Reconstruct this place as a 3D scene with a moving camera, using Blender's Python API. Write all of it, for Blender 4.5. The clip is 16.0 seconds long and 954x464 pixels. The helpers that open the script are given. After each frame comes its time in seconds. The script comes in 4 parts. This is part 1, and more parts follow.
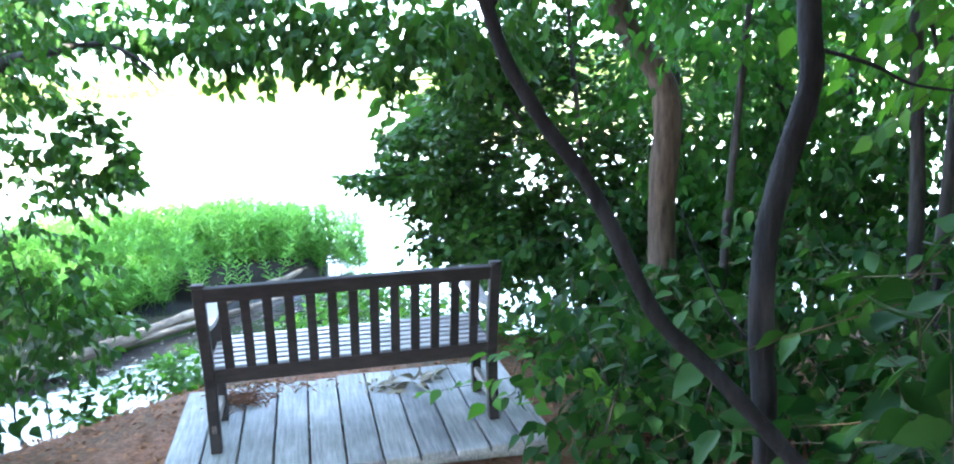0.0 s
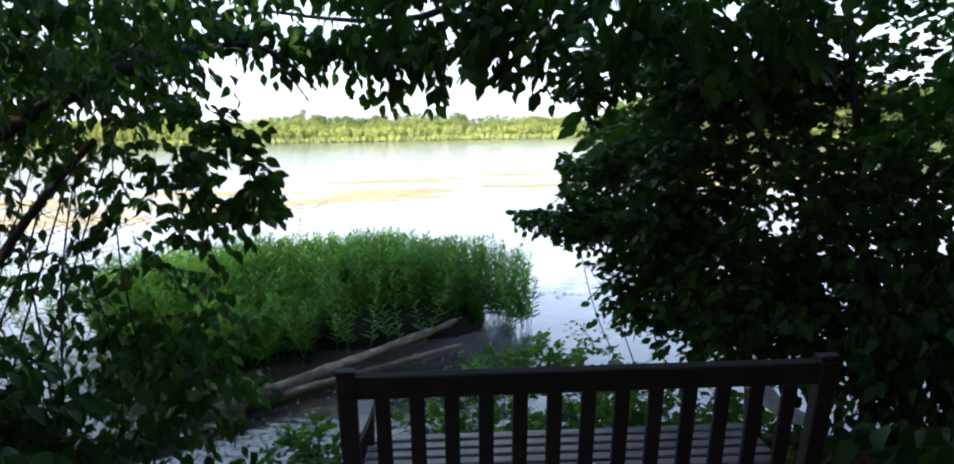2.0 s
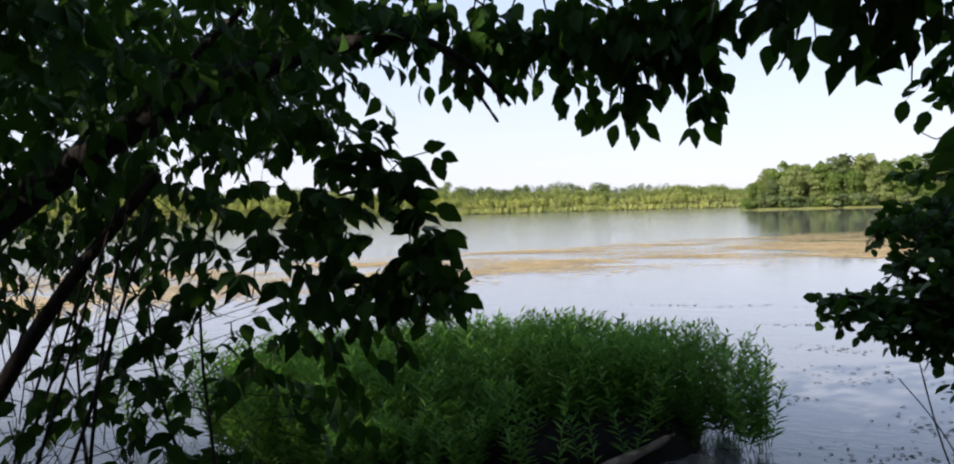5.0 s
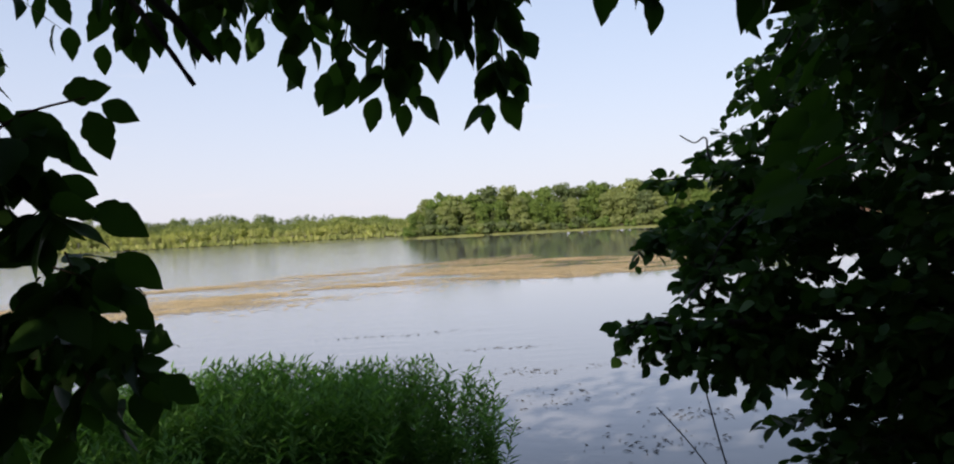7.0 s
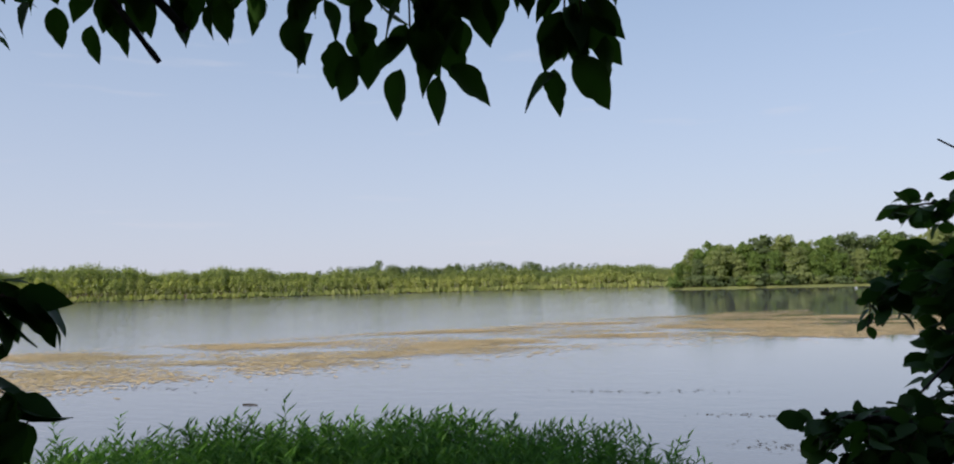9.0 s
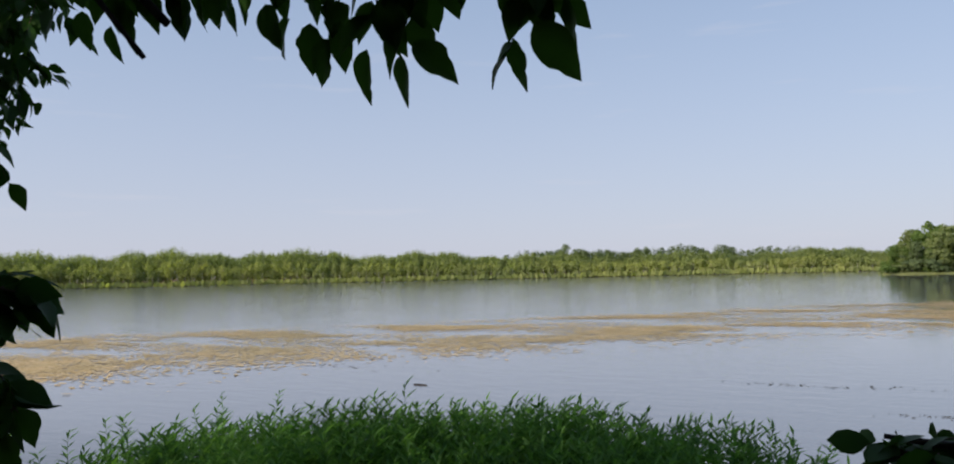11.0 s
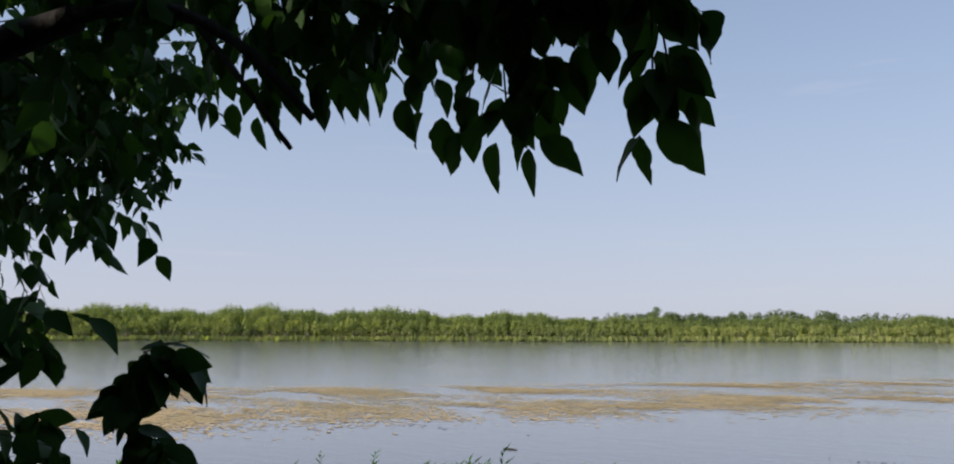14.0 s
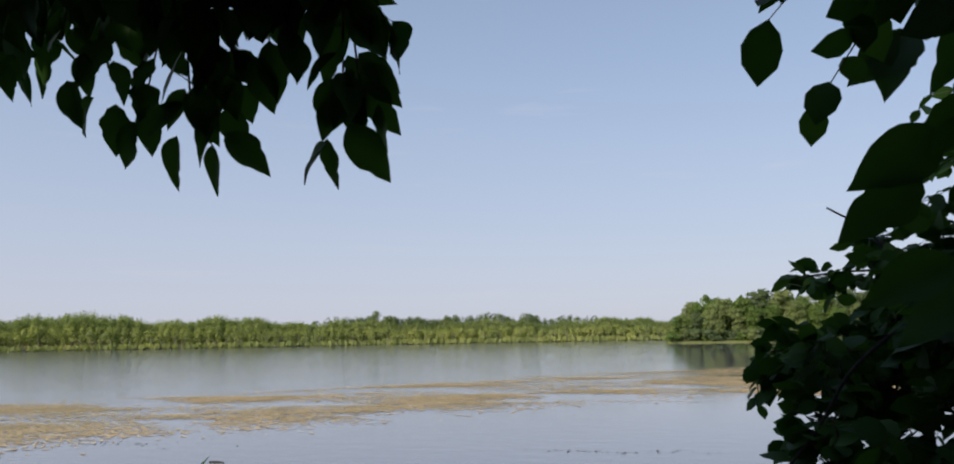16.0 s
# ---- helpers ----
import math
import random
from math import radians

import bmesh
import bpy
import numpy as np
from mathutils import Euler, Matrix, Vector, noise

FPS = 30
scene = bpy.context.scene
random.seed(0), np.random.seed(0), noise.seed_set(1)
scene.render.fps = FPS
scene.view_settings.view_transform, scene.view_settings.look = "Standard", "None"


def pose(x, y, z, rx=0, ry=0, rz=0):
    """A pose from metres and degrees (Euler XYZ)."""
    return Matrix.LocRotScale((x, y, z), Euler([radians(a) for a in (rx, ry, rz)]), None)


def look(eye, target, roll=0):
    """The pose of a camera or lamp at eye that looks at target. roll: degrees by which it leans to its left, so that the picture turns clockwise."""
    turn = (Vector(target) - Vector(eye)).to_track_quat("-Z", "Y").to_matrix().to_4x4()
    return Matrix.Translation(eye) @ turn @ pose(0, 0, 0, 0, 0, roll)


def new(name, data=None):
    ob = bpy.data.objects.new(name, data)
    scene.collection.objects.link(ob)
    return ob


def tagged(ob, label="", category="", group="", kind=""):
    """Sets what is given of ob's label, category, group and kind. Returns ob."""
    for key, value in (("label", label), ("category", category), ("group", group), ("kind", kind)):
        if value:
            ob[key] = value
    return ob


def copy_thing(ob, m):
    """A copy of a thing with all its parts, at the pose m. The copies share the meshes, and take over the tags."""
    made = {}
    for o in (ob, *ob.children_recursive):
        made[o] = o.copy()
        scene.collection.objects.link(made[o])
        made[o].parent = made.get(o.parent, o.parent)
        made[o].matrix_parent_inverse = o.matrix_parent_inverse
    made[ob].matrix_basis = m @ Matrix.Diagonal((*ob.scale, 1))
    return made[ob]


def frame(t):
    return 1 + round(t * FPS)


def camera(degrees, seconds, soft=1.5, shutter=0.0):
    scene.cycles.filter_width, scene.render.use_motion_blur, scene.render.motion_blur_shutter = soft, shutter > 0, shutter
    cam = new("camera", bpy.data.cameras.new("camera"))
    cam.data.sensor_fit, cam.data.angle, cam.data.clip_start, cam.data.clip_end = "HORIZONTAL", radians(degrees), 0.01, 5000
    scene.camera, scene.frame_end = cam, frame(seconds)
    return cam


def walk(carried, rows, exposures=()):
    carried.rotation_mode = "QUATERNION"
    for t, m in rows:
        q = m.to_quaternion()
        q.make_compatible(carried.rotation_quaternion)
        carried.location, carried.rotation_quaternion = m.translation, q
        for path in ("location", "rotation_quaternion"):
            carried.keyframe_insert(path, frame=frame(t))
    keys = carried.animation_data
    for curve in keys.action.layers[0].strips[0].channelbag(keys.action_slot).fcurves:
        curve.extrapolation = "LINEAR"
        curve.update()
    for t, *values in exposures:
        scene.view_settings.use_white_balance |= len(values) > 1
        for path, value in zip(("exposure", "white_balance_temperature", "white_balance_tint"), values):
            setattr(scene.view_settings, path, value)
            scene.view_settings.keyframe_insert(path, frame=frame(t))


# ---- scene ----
cam = camera(62.8, 16.0, soft=2.0)
PATH = [
    (0, (0.024, 1.042, 1.776), (-0.036, 3.008, 1.414), -1.8),
    (0.5, (-0.149, 1.38, 1.724), (-0.245, 3.355, 1.424), -1.6),
    (1, (-0.276, 1.74, 1.656), (-0.546, 3.706, 1.406), -2.4),
    (1.5, (-0.381, 2.103, 1.641), (-0.785, 4.047, 1.398), -2.1),
    (2, (-0.573, 2.479, 1.58), (-0.975, 4.423, 1.336), -1.1),
    (2.5, (-0.689, 2.876, 1.484), (-1.396, 4.738, 1.311), -2.2),
    (3, (-0.855, 3.209, 1.456), (-1.668, 5.031, 1.318), -1.8),
    (3.5, (-1.063, 3.528, 1.448), (-1.866, 5.359, 1.4), -1.2),
    (6, (-1.962, 4.853, 1.453), (-2.529, 6.77, 1.403), -3.1),
    (6.5, (-2.107, 5.134, 1.429), (-2.244, 7.129, 1.43), -1.9),
    (7, (-2.116, 5.373, 1.4), (-2.034, 7.371, 1.392), -3.0),
    (7.5, (-1.997, 5.616, 1.389), (-1.874, 7.612, 1.376), -3.9),
    (8, (-1.943, 5.865, 1.348), (-1.829, 7.862, 1.346), -3.7),
    (8.5, (-1.894, 6.104, 1.363), (-1.887, 8.102, 1.449), -2.7),
    (9, (-1.681, 6.21, 1.343), (-2.257, 8.12, 1.486), -1.5),
    (11.5, (-1.337, 6.534, 1.367), (-2.358, 8.25, 1.488), -1.2),
    (12, (-1.35, 6.525, 1.389), (-2.366, 8.233, 1.619), -0.6),
    (12.5, (-1.351, 6.493, 1.385), (-2.379, 8.192, 1.63), -0.8),
    (13, (-1.356, 6.476, 1.403), (-2.398, 8.166, 1.64), -0.8),
    (13.5, (-1.398, 6.462, 1.407), (-2.565, 8.069, 1.649), 0.1),
    (14, (-1.355, 6.403, 1.399), (-2.546, 7.987, 1.667), 0.1),
    (14.5, (-1.351, 6.53, 1.437), (-2.397, 8.21, 1.722), -0.3),
    (15, (-1.306, 6.455, 1.42), (-2.157, 8.243, 1.702), -0.8),
    (15.5, (-1.264, 6.393, 1.403), (-1.932, 8.258, 1.682), -0.6),
    (16, (-1.304, 6.455, 1.402), (-1.871, 8.353, 1.675), -1.0),
]
walk(cam, [(t, look(eye, target, roll)) for t, eye, target, roll in PATH],
     [(0, 5.2, 5900, 2), (0.5, 4.15, 6000, 3), (1, 3.3, 6200, 5), (1.5, 2.15, 6300, 7), (2, 1.85, 6400, 8), (2.5, 1.55, 6500, 10), (3, 1.3, 6500, 10), (3.5, 1.0, 6500, 10), (6, 0.62, 6900, 13), (7, 0.42, 6900, 13),
      (8, 0.36, 6800, 12), (9, 0.08, 6500, 10), (16, 0.0, 6500, 10)])

# ---- light ----
WATER = -0.645
SUN_DIR = Vector((-0.46, -0.74, 0.50)).normalized()      # towards the sun: behind and to the left
world = bpy.data.worlds.new("world")
scene.world = world
world.use_nodes = True
wn, wl = world.node_tree.nodes, world.node_tree.links
bg = wn["Background"]
sky = wn.new("ShaderNodeTexSky")
sky.sky_type = "NISHITA"
sky.sun_disc = False
sky.sun_elevation = math.asin(SUN_DIR.z)
sky.sun_rotation = math.atan2(SUN_DIR.x, SUN_DIR.y)
sky.air_density, sky.dust_density, sky.ozone_density = 1.0, 0.7, 1.6
# humid summer haze: pale lavender low down, thinning upwards, with a few faint wisps of cloud
gen, sep = wn.new("ShaderNodeTexCoord"), wn.new("ShaderNodeSeparateXYZ")
wl.new(gen.outputs["Generated"], sep.inputs[0])
hz = wn.new("ShaderNodeMapRange")
hz.inputs[1].default_value, hz.inputs[2].default_value, hz.inputs[3].default_value, hz.inputs[4].default_value = 0.0, 0.50, 0.90, 0.38
wl.new(sep.outputs[2], hz.inputs[0])
hm = wn.new("ShaderNodeMix")
hm.data_type = "RGBA"
wl.new(hz.outputs[0], hm.inputs[0])
wl.new(sky.outputs[0], hm.inputs[6])
hc = wn.new("ShaderNodeMix")
hc.data_type = "RGBA"
hu = wn.new("ShaderNodeMapRange")
hu.inputs[1].default_value, hu.inputs[2].default_value = 0.02, 0.34
wl.new(sep.outputs[2], hu.inputs[0])
wl.new(hu.outputs[0], hc.inputs[0])
hc.inputs[6].default_value, hc.inputs[7].default_value = (4.65, 4.85, 5.9, 1), (3.95, 4.8, 6.5, 1)
wl.new(hc.outputs[2], hm.inputs[7])
cm, cn, cr = wn.new("ShaderNodeMapping"), wn.new("ShaderNodeTexNoise"), wn.new("ShaderNodeMapRange")
cm.inputs["Scale"].default_value, cm.inputs["Rotation"].default_value = (3.0, 3.0, 26.0), (0.05, 0.08, 0.6)
wl.new(gen.outputs["Generated"], cm.inputs[0])
wl.new(cm.outputs[0], cn.inputs["Vector"])
cn.inputs["Scale"].default_value, cn.inputs["Detail"].default_value = 1.6, 4
wl.new(cn.outputs[0], cr.inputs[0])
cr.inputs[1].default_value, cr.inputs[2].default_value, cr.inputs[3].default_value, cr.inputs[4].default_value = 0.63, 0.80, 0.0, 0.32
cx = wn.new("ShaderNodeMix")
cx.data_type = "RGBA"
wl.new(cr.outputs[0], cx.inputs[0])
wl.new(hm.outputs[2], cx.inputs[6])
cx.inputs[7].default_value = (5.5, 5.4, 6.0, 1)
wl.new(cx.outputs[2], bg.inputs[0])
bg.inputs[1].default_value = 0.12
sun = new("sun", bpy.data.lights.new("sun", "SUN"))
sun.data.energy, sun.data.angle, sun.data.color = 5.0, radians(0.6), (1.0, 0.90, 0.72)
sun.matrix_world = look((0, 0, 60), Vector((0, 0, 60)) - SUN_DIR)


# ---- materials ----
def material(name, base, rough=0.7, spec=0.4):
    m = bpy.data.materials.new(name)
    m.use_nodes = True
    b = m.node_tree.nodes["Principled BSDF"]
    b.inputs["Base Color"].default_value = (*base, 1)
    b.inputs["Roughness"].default_value = rough
    b.inputs["Specular IOR Level"].default_value = spec
    return m


def nodes_of(m):
    return m.node_tree.nodes, m.node_tree.links, m.node_tree.nodes["Principled BSDF"]


def coords(m, scale=(1, 1, 1)):
    n, l, _ = nodes_of(m)
    tc, mp = n.new("ShaderNodeTexCoord"), n.new("ShaderNodeMapping")
    mp.inputs["Scale"].default_value = scale
    l.new(tc.outputs["Object"], mp.inputs[0])
    return mp.outputs[0]


def noise_tex(m, vec, scale, detail=4, rough=0.55):
    n, l, _ = nodes_of(m)
    t = n.new("ShaderNodeTexNoise")
    t.inputs["Scale"].default_value, t.inputs["Detail"].default_value, t.inputs["Roughness"].default_value = scale, detail, rough
    if vec:
        l.new(vec, t.inputs["Vector"])
    return t.outputs[0]


def ramp(m, fac, *stops):
    n, l, _ = nodes_of(m)
    r = n.new("ShaderNodeValToRGB")
    e = r.color_ramp.elements
    while len(e) < len(stops):
        e.new(0.5)
    for el, (p, c) in zip(e, stops):
        el.position, el.color = p, (*c, 1)
    l.new(fac, r.inputs[0])
    return r.outputs[0]


def mixed(m, fac, a, b, kind="MIX"):
    n, l, _ = nodes_of(m)
    x = n.new("ShaderNodeMix")
    x.data_type, x.blend_type = "RGBA", kind
    for v, i in ((fac, 0), (a, 6), (b, 7)):
        if isinstance(v, (int, float)):
            x.inputs[i].default_value = v
        elif isinstance(v, tuple):
            x.inputs[i].default_value = (*v, 1)
        else:
            l.new(v, x.inputs[i])
    return x.outputs[2]


def bump(m, height, strength=0.5, dist=0.01):
    n, l, b = nodes_of(m)
    bp = n.new("ShaderNodeBump")
    bp.inputs["Strength"].default_value, bp.inputs["Distance"].default_value = strength, dist
    l.new(height, bp.inputs["Height"])
    l.new(bp.outputs[0], b.inputs["Normal"])


def leaf_material(name, dark, light, glow=0.35, rough=0.5):
    """Leaf: colour varies from leaf to leaf, and light passes through the blade."""
    m = material(name, dark, rough, 0.08)
    n, l, b = nodes_of(m)
    g = n.new("ShaderNodeNewGeometry")
    c1 = ramp(m, g.outputs["Random Per Island"], (0.0, dark), (0.6, tuple((a + c) / 2 for a, c in zip(dark, light))), (1.0, light))
    c2 = noise_tex(m, coords(m), 0.9, 2)
    c = mixed(m, 0.35, c1, ramp(m, c2, (0.3, (0.35, 0.4, 0.3)), (0.7, (1.2, 1.15, 1.0))), "MULTIPLY")
    l.new(c, b.inputs["Base Color"])
    c = mixed(m, 0.4, c, ramp(m, noise_tex(m, coords(m), 0.055, 2), (0.35, (0.62, 0.72, 0.70)), (0.68, (1.25, 1.15, 0.95))), "MULTIPLY")
    l.new(c, b.inputs["Base Color"])
    tr, mx, out = n.new("ShaderNodeBsdfTranslucent"), n.new("ShaderNodeMixShader"), n["Material Output"]
    yel = mixed(m, 1.0, c, (1.35, 1.5, 0.55), "MULTIPLY")
    l.new(yel, tr.inputs[0])
    mx.inputs[0].default_value = glow
    l.new(b.outputs[0], mx.inputs[1])
    l.new(tr.outputs[0], mx.inputs[2])
    l.new(mx.outputs[0], out.inputs[0])
    return m


def bark_material(name, dark, light, grain=(14, 14, 2.5)):
    m = material(name, dark, 0.9, 0.2)
    _, l, b = nodes_of(m)
    v = coords(m, grain)
    a, c = noise_tex(m, v, 2.2, 6, 0.65), noise_tex(m, coords(m), 1.7, 3)
    l.new(mixed(m, 0.5, ramp(m, a, (0.3, dark), (0.7, light)), ramp(m, c, (0.35, (0.5, 0.5, 0.5)), (0.7, (1.3, 1.3, 1.25))), "MULTIPLY"), b.inputs["Base Color"])
    bump(m, a, 0.8, 0.02)
    return m


def plank_material(name, dark, light, stretch):
    m = material(name, light, 0.75, 0.3)
    n, l, b = nodes_of(m)
    oi = n.new("ShaderNodeObjectInfo")
    a = noise_tex(m, coords(m, stretch), 3.0, 7, 0.7)
    c = noise_tex(m, coords(m), 4.0, 4)
    col = mixed(m, 0.6, ramp(m, a, (0.28, dark), (0.72, light)), ramp(m, c, (0.3, (0.55, 0.55, 0.55)), (0.7, (1.15, 1.15, 1.12))), "MULTIPLY")
    col = mixed(m, 0.8, col, ramp(m, oi.outputs["Random"], (0, (0.78, 0.79, 0.8)), (1, (1.12, 1.1, 1.08))), "MULTIPLY")
    l.new(col, b.inputs["Base Color"])
    bump(m, a, 0.6, 0.006)
    return m


M_LEAF = leaf_material("dogwood_leaf", (0.020, 0.058, 0.016), (0.054, 0.118, 0.028), 0.3)
M_LEAF_WOOD = leaf_material("woodland_leaf", (0.022, 0.075, 0.022), (0.065, 0.165, 0.038), 0.45)
# woodland leaf darkened: the dense shade low down is in its colour
M_LEAF_SHADED = leaf_material("shaded_woodland_leaf", (0.010, 0.035, 0.012), (0.034, 0.084, 0.022), 0.32)
M_LEAF_BRIGHT = leaf_material("young_leaf", (0.045, 0.12, 0.025), (0.11, 0.23, 0.045), 0.45)
M_REED = leaf_material("reed_leaf", (0.072, 0.17, 0.048), (0.175, 0.33, 0.105), 0.45)
# leaves across the lake: distance haze is put into these pale base colours
M_FAR = leaf_material("hazed_far_leaf", (0.21, 0.25, 0.125), (0.30, 0.335, 0.165), 0.5, 0.8)
M_FAR_LOW = leaf_material("hazed_shore_leaf", (0.31, 0.34, 0.155), (0.42, 0.44, 0.21), 0.5, 0.8)
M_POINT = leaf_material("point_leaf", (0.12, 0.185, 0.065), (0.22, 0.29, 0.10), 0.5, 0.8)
M_PINE = leaf_material("hazed_pine_needles", (0.11, 0.15, 0.085), (0.17, 0.21, 0.11), 0.4, 0.8)
M_BARK = bark_material("dark_bark", (0.018, 0.016, 0.017), (0.062, 0.055, 0.055))
# darker, slightly blue bark of the two saplings
M_BARK_SAPLING = bark_material("blue_black_bark", (0.005, 0.005, 0.007), (0.019, 0.019, 0.025))
M_BARK_RED = bark_material("brown_bark", (0.035, 0.024, 0.02), (0.12, 0.085, 0.066))
M_TWIG = bark_material("twig_bark", (0.04, 0.03, 0.022), (0.10, 0.075, 0.05), (6, 6, 6))
M_LOG = bark_material("bleached_log", (0.035, 0.026, 0.02), (0.22, 0.18, 0.145), (3, 3, 16))
M_PALE_TRUNK = bark_material("pale_bark", (0.30, 0.27, 0.21), (0.52, 0.48, 0.40), (1, 1, 0.3))
M_DECK = plank_material("weathered_deck_board", (0.105, 0.105, 0.11), (0.30, 0.298, 0.305), (18, 1.2, 8))
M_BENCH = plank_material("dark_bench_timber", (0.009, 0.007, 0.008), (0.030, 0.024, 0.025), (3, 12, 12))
# bench timber again, paler: the sky's sheen on the seat is in the colour
M_SEAT = plank_material("skylit_worn_timber", (0.085, 0.07, 0.07), (0.28, 0.255, 0.255), (2, 22, 22))
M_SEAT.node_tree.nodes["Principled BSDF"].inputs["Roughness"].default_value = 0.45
M_MAT = leaf_material("floating_weed", (0.52, 0.38, 0.21), (0.72, 0.58, 0.41), 0.0, 0.9)
M_FLECK = material("dark_weed", (0.05, 0.045, 0.035), 0.8)
M_DEAD = leaf_material("dead_leaf", (0.15, 0.12, 0.10), (0.34, 0.30, 0.27), 0.05, 0.8)
M_STRAW = leaf_material("red_mulch_chip", (0.13, 0.055, 0.032), (0.34, 0.17, 0.10), 0.0, 0.9)

# near black: the shade of the hollow under the reeds, as a colour
M_BANK_SHADE = bark_material("black_hollow_shade", (0.003, 0.0025, 0.002), (0.012, 0.010, 0.008), (5, 5, 5))
M_GROUND = material("mulch_ground", (0.15, 0.07, 0.04), 0.95, 0.2)
_n, _l, _b = nodes_of(M_GROUND)
_a, _c = noise_tex(M_GROUND, coords(M_GROUND), 26, 6, 0.75), noise_tex(M_GROUND, coords(M_GROUND), 1.1, 4)
_l.new(mixed(M_GROUND, ramp(M_GROUND, _c, (0.45, (0, 0, 0)), (0.66, (1, 1, 1))), ramp(M_GROUND, _a, (0.3, (0.06, 0.028, 0.018)), (0.7, (0.26, 0.125, 0.075))), ramp(M_GROUND, _a, (0.3, (0.03, 0.022, 0.015)), (0.7, (0.12, 0.085, 0.05)))), _b.inputs["Base Color"])
bump(M_GROUND, _a, 1.0, 0.03)

M_WATER = material("lake_water", (0.115, 0.122, 0.135), 0.07, 0.5)
_n, _l, _b = nodes_of(M_WATER)
_b.inputs["IOR"].default_value = 1.5


def ranged(value, a, b, c, d):
    r = _n.new("ShaderNodeMapRange")
    for k, v in enumerate((a, b, c, d), 1):
        r.inputs[k].default_value = v
    _l.new(value, r.inputs[0])
    return r.outputs[0]


# base colour darkened along the bank for tree shade and dark reflections; smooth water in the lee of the wooded point,
# light ripples elsewhere
_tc, _sx = _n.new("ShaderNodeTexCoord"), _n.new("ShaderNodeSeparateXYZ")
_l.new(_tc.outputs["Object"], _sx.inputs[0])
_offshore = ranged(_sx.outputs[1], 9.5, 13.5, 0.0, 1.0)
_l.new(mixed(M_WATER, _offshore, (0.016, 0.015, 0.014), (0.168, 0.174, 0.20)), _b.inputs["Base Color"])
_lean = _n.new("ShaderNodeMath")
_lean.operation = "MULTIPLY_ADD"
_l.new(_sx.outputs[1], _lean.inputs[0])
_lean.inputs[1].default_value = 0.055
_l.new(_sx.outputs[0], _lean.inputs[2])
_lee = ranged(_lean.outputs[0], -3.0, 2.5, 0.55, 0.06)
_w1 = noise_tex(M_WATER, coords(M_WATER, (0.5, 1.6, 1)), 2.2, 4, 0.55)
_w2 = noise_tex(M_WATER, coords(M_WATER, (0.8, 1.4, 1)), 9.0, 3, 0.5)
bump(M_WATER, mixed(M_WATER, 0.35, _w1, _w2), 0.21, 0.02)
_l.new(_lee, [k for k in _n if k.type == "BUMP"][0].inputs["Strength"])
_l.new(ranged(_lean.outputs[0], -3.0, 2.5, 0.07, 0.02), _b.inputs["Roughness"])


# ---- building ----
def link_mesh(name, verts, faces, mat, parent=None, smooth=False):
    me = bpy.data.meshes.new(name)
    me.from_pydata(verts, [], faces)
    me.materials.append(mat)
    if smooth:
        me.polygons.foreach_set("use_smooth", [True] * len(me.polygons))
    ob = new(name, me)
    ob.parent = parent
    return ob


def part(name, bm, mat, parent, label=""):
    me = bpy.data.meshes.new(name)
    bmesh.ops.recalc_face_normals(bm, faces=bm.faces[:])
    bm.to_mesh(me)
    bm.free()
    me.materials.append(mat)
    ob = new(name, me)
    ob.parent = parent
    if label:
        ob["label"] = label
    return ob


def empty(name, m=None):
    ob = new(name)
    ob.empty_display_size = 0.1
    if m is not None:
        ob.matrix_basis = m
    return ob


def beam(bm, a, b, w, h, up=(0, 0, 1), bevel=0.004):
    """A squared timber from a to b, w wide and h deep along up."""
    a, b, up = Vector(a), Vector(b), Vector(up)
    d = (b - a).normalized()
    s = d.cross(up).normalized()
    u = s.cross(d).normalized()
    vs = []
    for end in (a, b):
        for sx, sy in ((-1, -1), (1, -1), (1, 1), (-1, 1)):
            vs.append(bm.verts.new(end + s * (sx * w / 2) + u * (sy * h / 2)))
    fs = [(0, 1, 2, 3), (7, 6, 5, 4), (0, 4, 5, 1), (1, 5, 6, 2), (2, 6, 7, 3), (3, 7, 4, 0)]
    made = [bm.faces.new([vs[i] for i in f]) for f in fs]
    if bevel:
        edges = {e for f in made for e in f.edges}
        bmesh.ops.bevel(bm, geom=list(edges), offset=bevel, segments=1, affect="EDGES")
    return bm


def arrays_mesh(name, verts, faces_per, nverts, count, mat, parent=None, smooth=False):
    """One mesh out of many copies of a small patch. verts: (count * nverts, 3); faces_per: the patch's faces."""
    idx = np.concatenate([np.array(f) for f in faces_per])
    tot = np.array([len(f) for f in faces_per])
    loops = (np.arange(count)[:, None] * nverts + idx[None, :]).ravel()
    totals = np.tile(tot, count)
    starts = np.concatenate([[0], np.cumsum(totals)[:-1]])
    me = bpy.data.meshes.new(name)
    me.vertices.add(len(verts))
    me.vertices.foreach_set("co", np.asarray(verts, dtype=np.float32).ravel())
    me.loops.add(len(loops))
    me.loops.foreach_set("vertex_index", loops.astype(np.int32))
    me.polygons.add(len(totals))
    me.polygons.foreach_set("loop_start", starts.astype(np.int32))
    me.polygons.foreach_set("loop_total", totals.astype(np.int32))
    if smooth:
        me.polygons.foreach_set("use_smooth", np.ones(len(totals), dtype=bool))
    me.update(calc_edges=True)
    me.materials.append(mat)
    ob = new(name, me)
    ob.parent = parent
    return ob


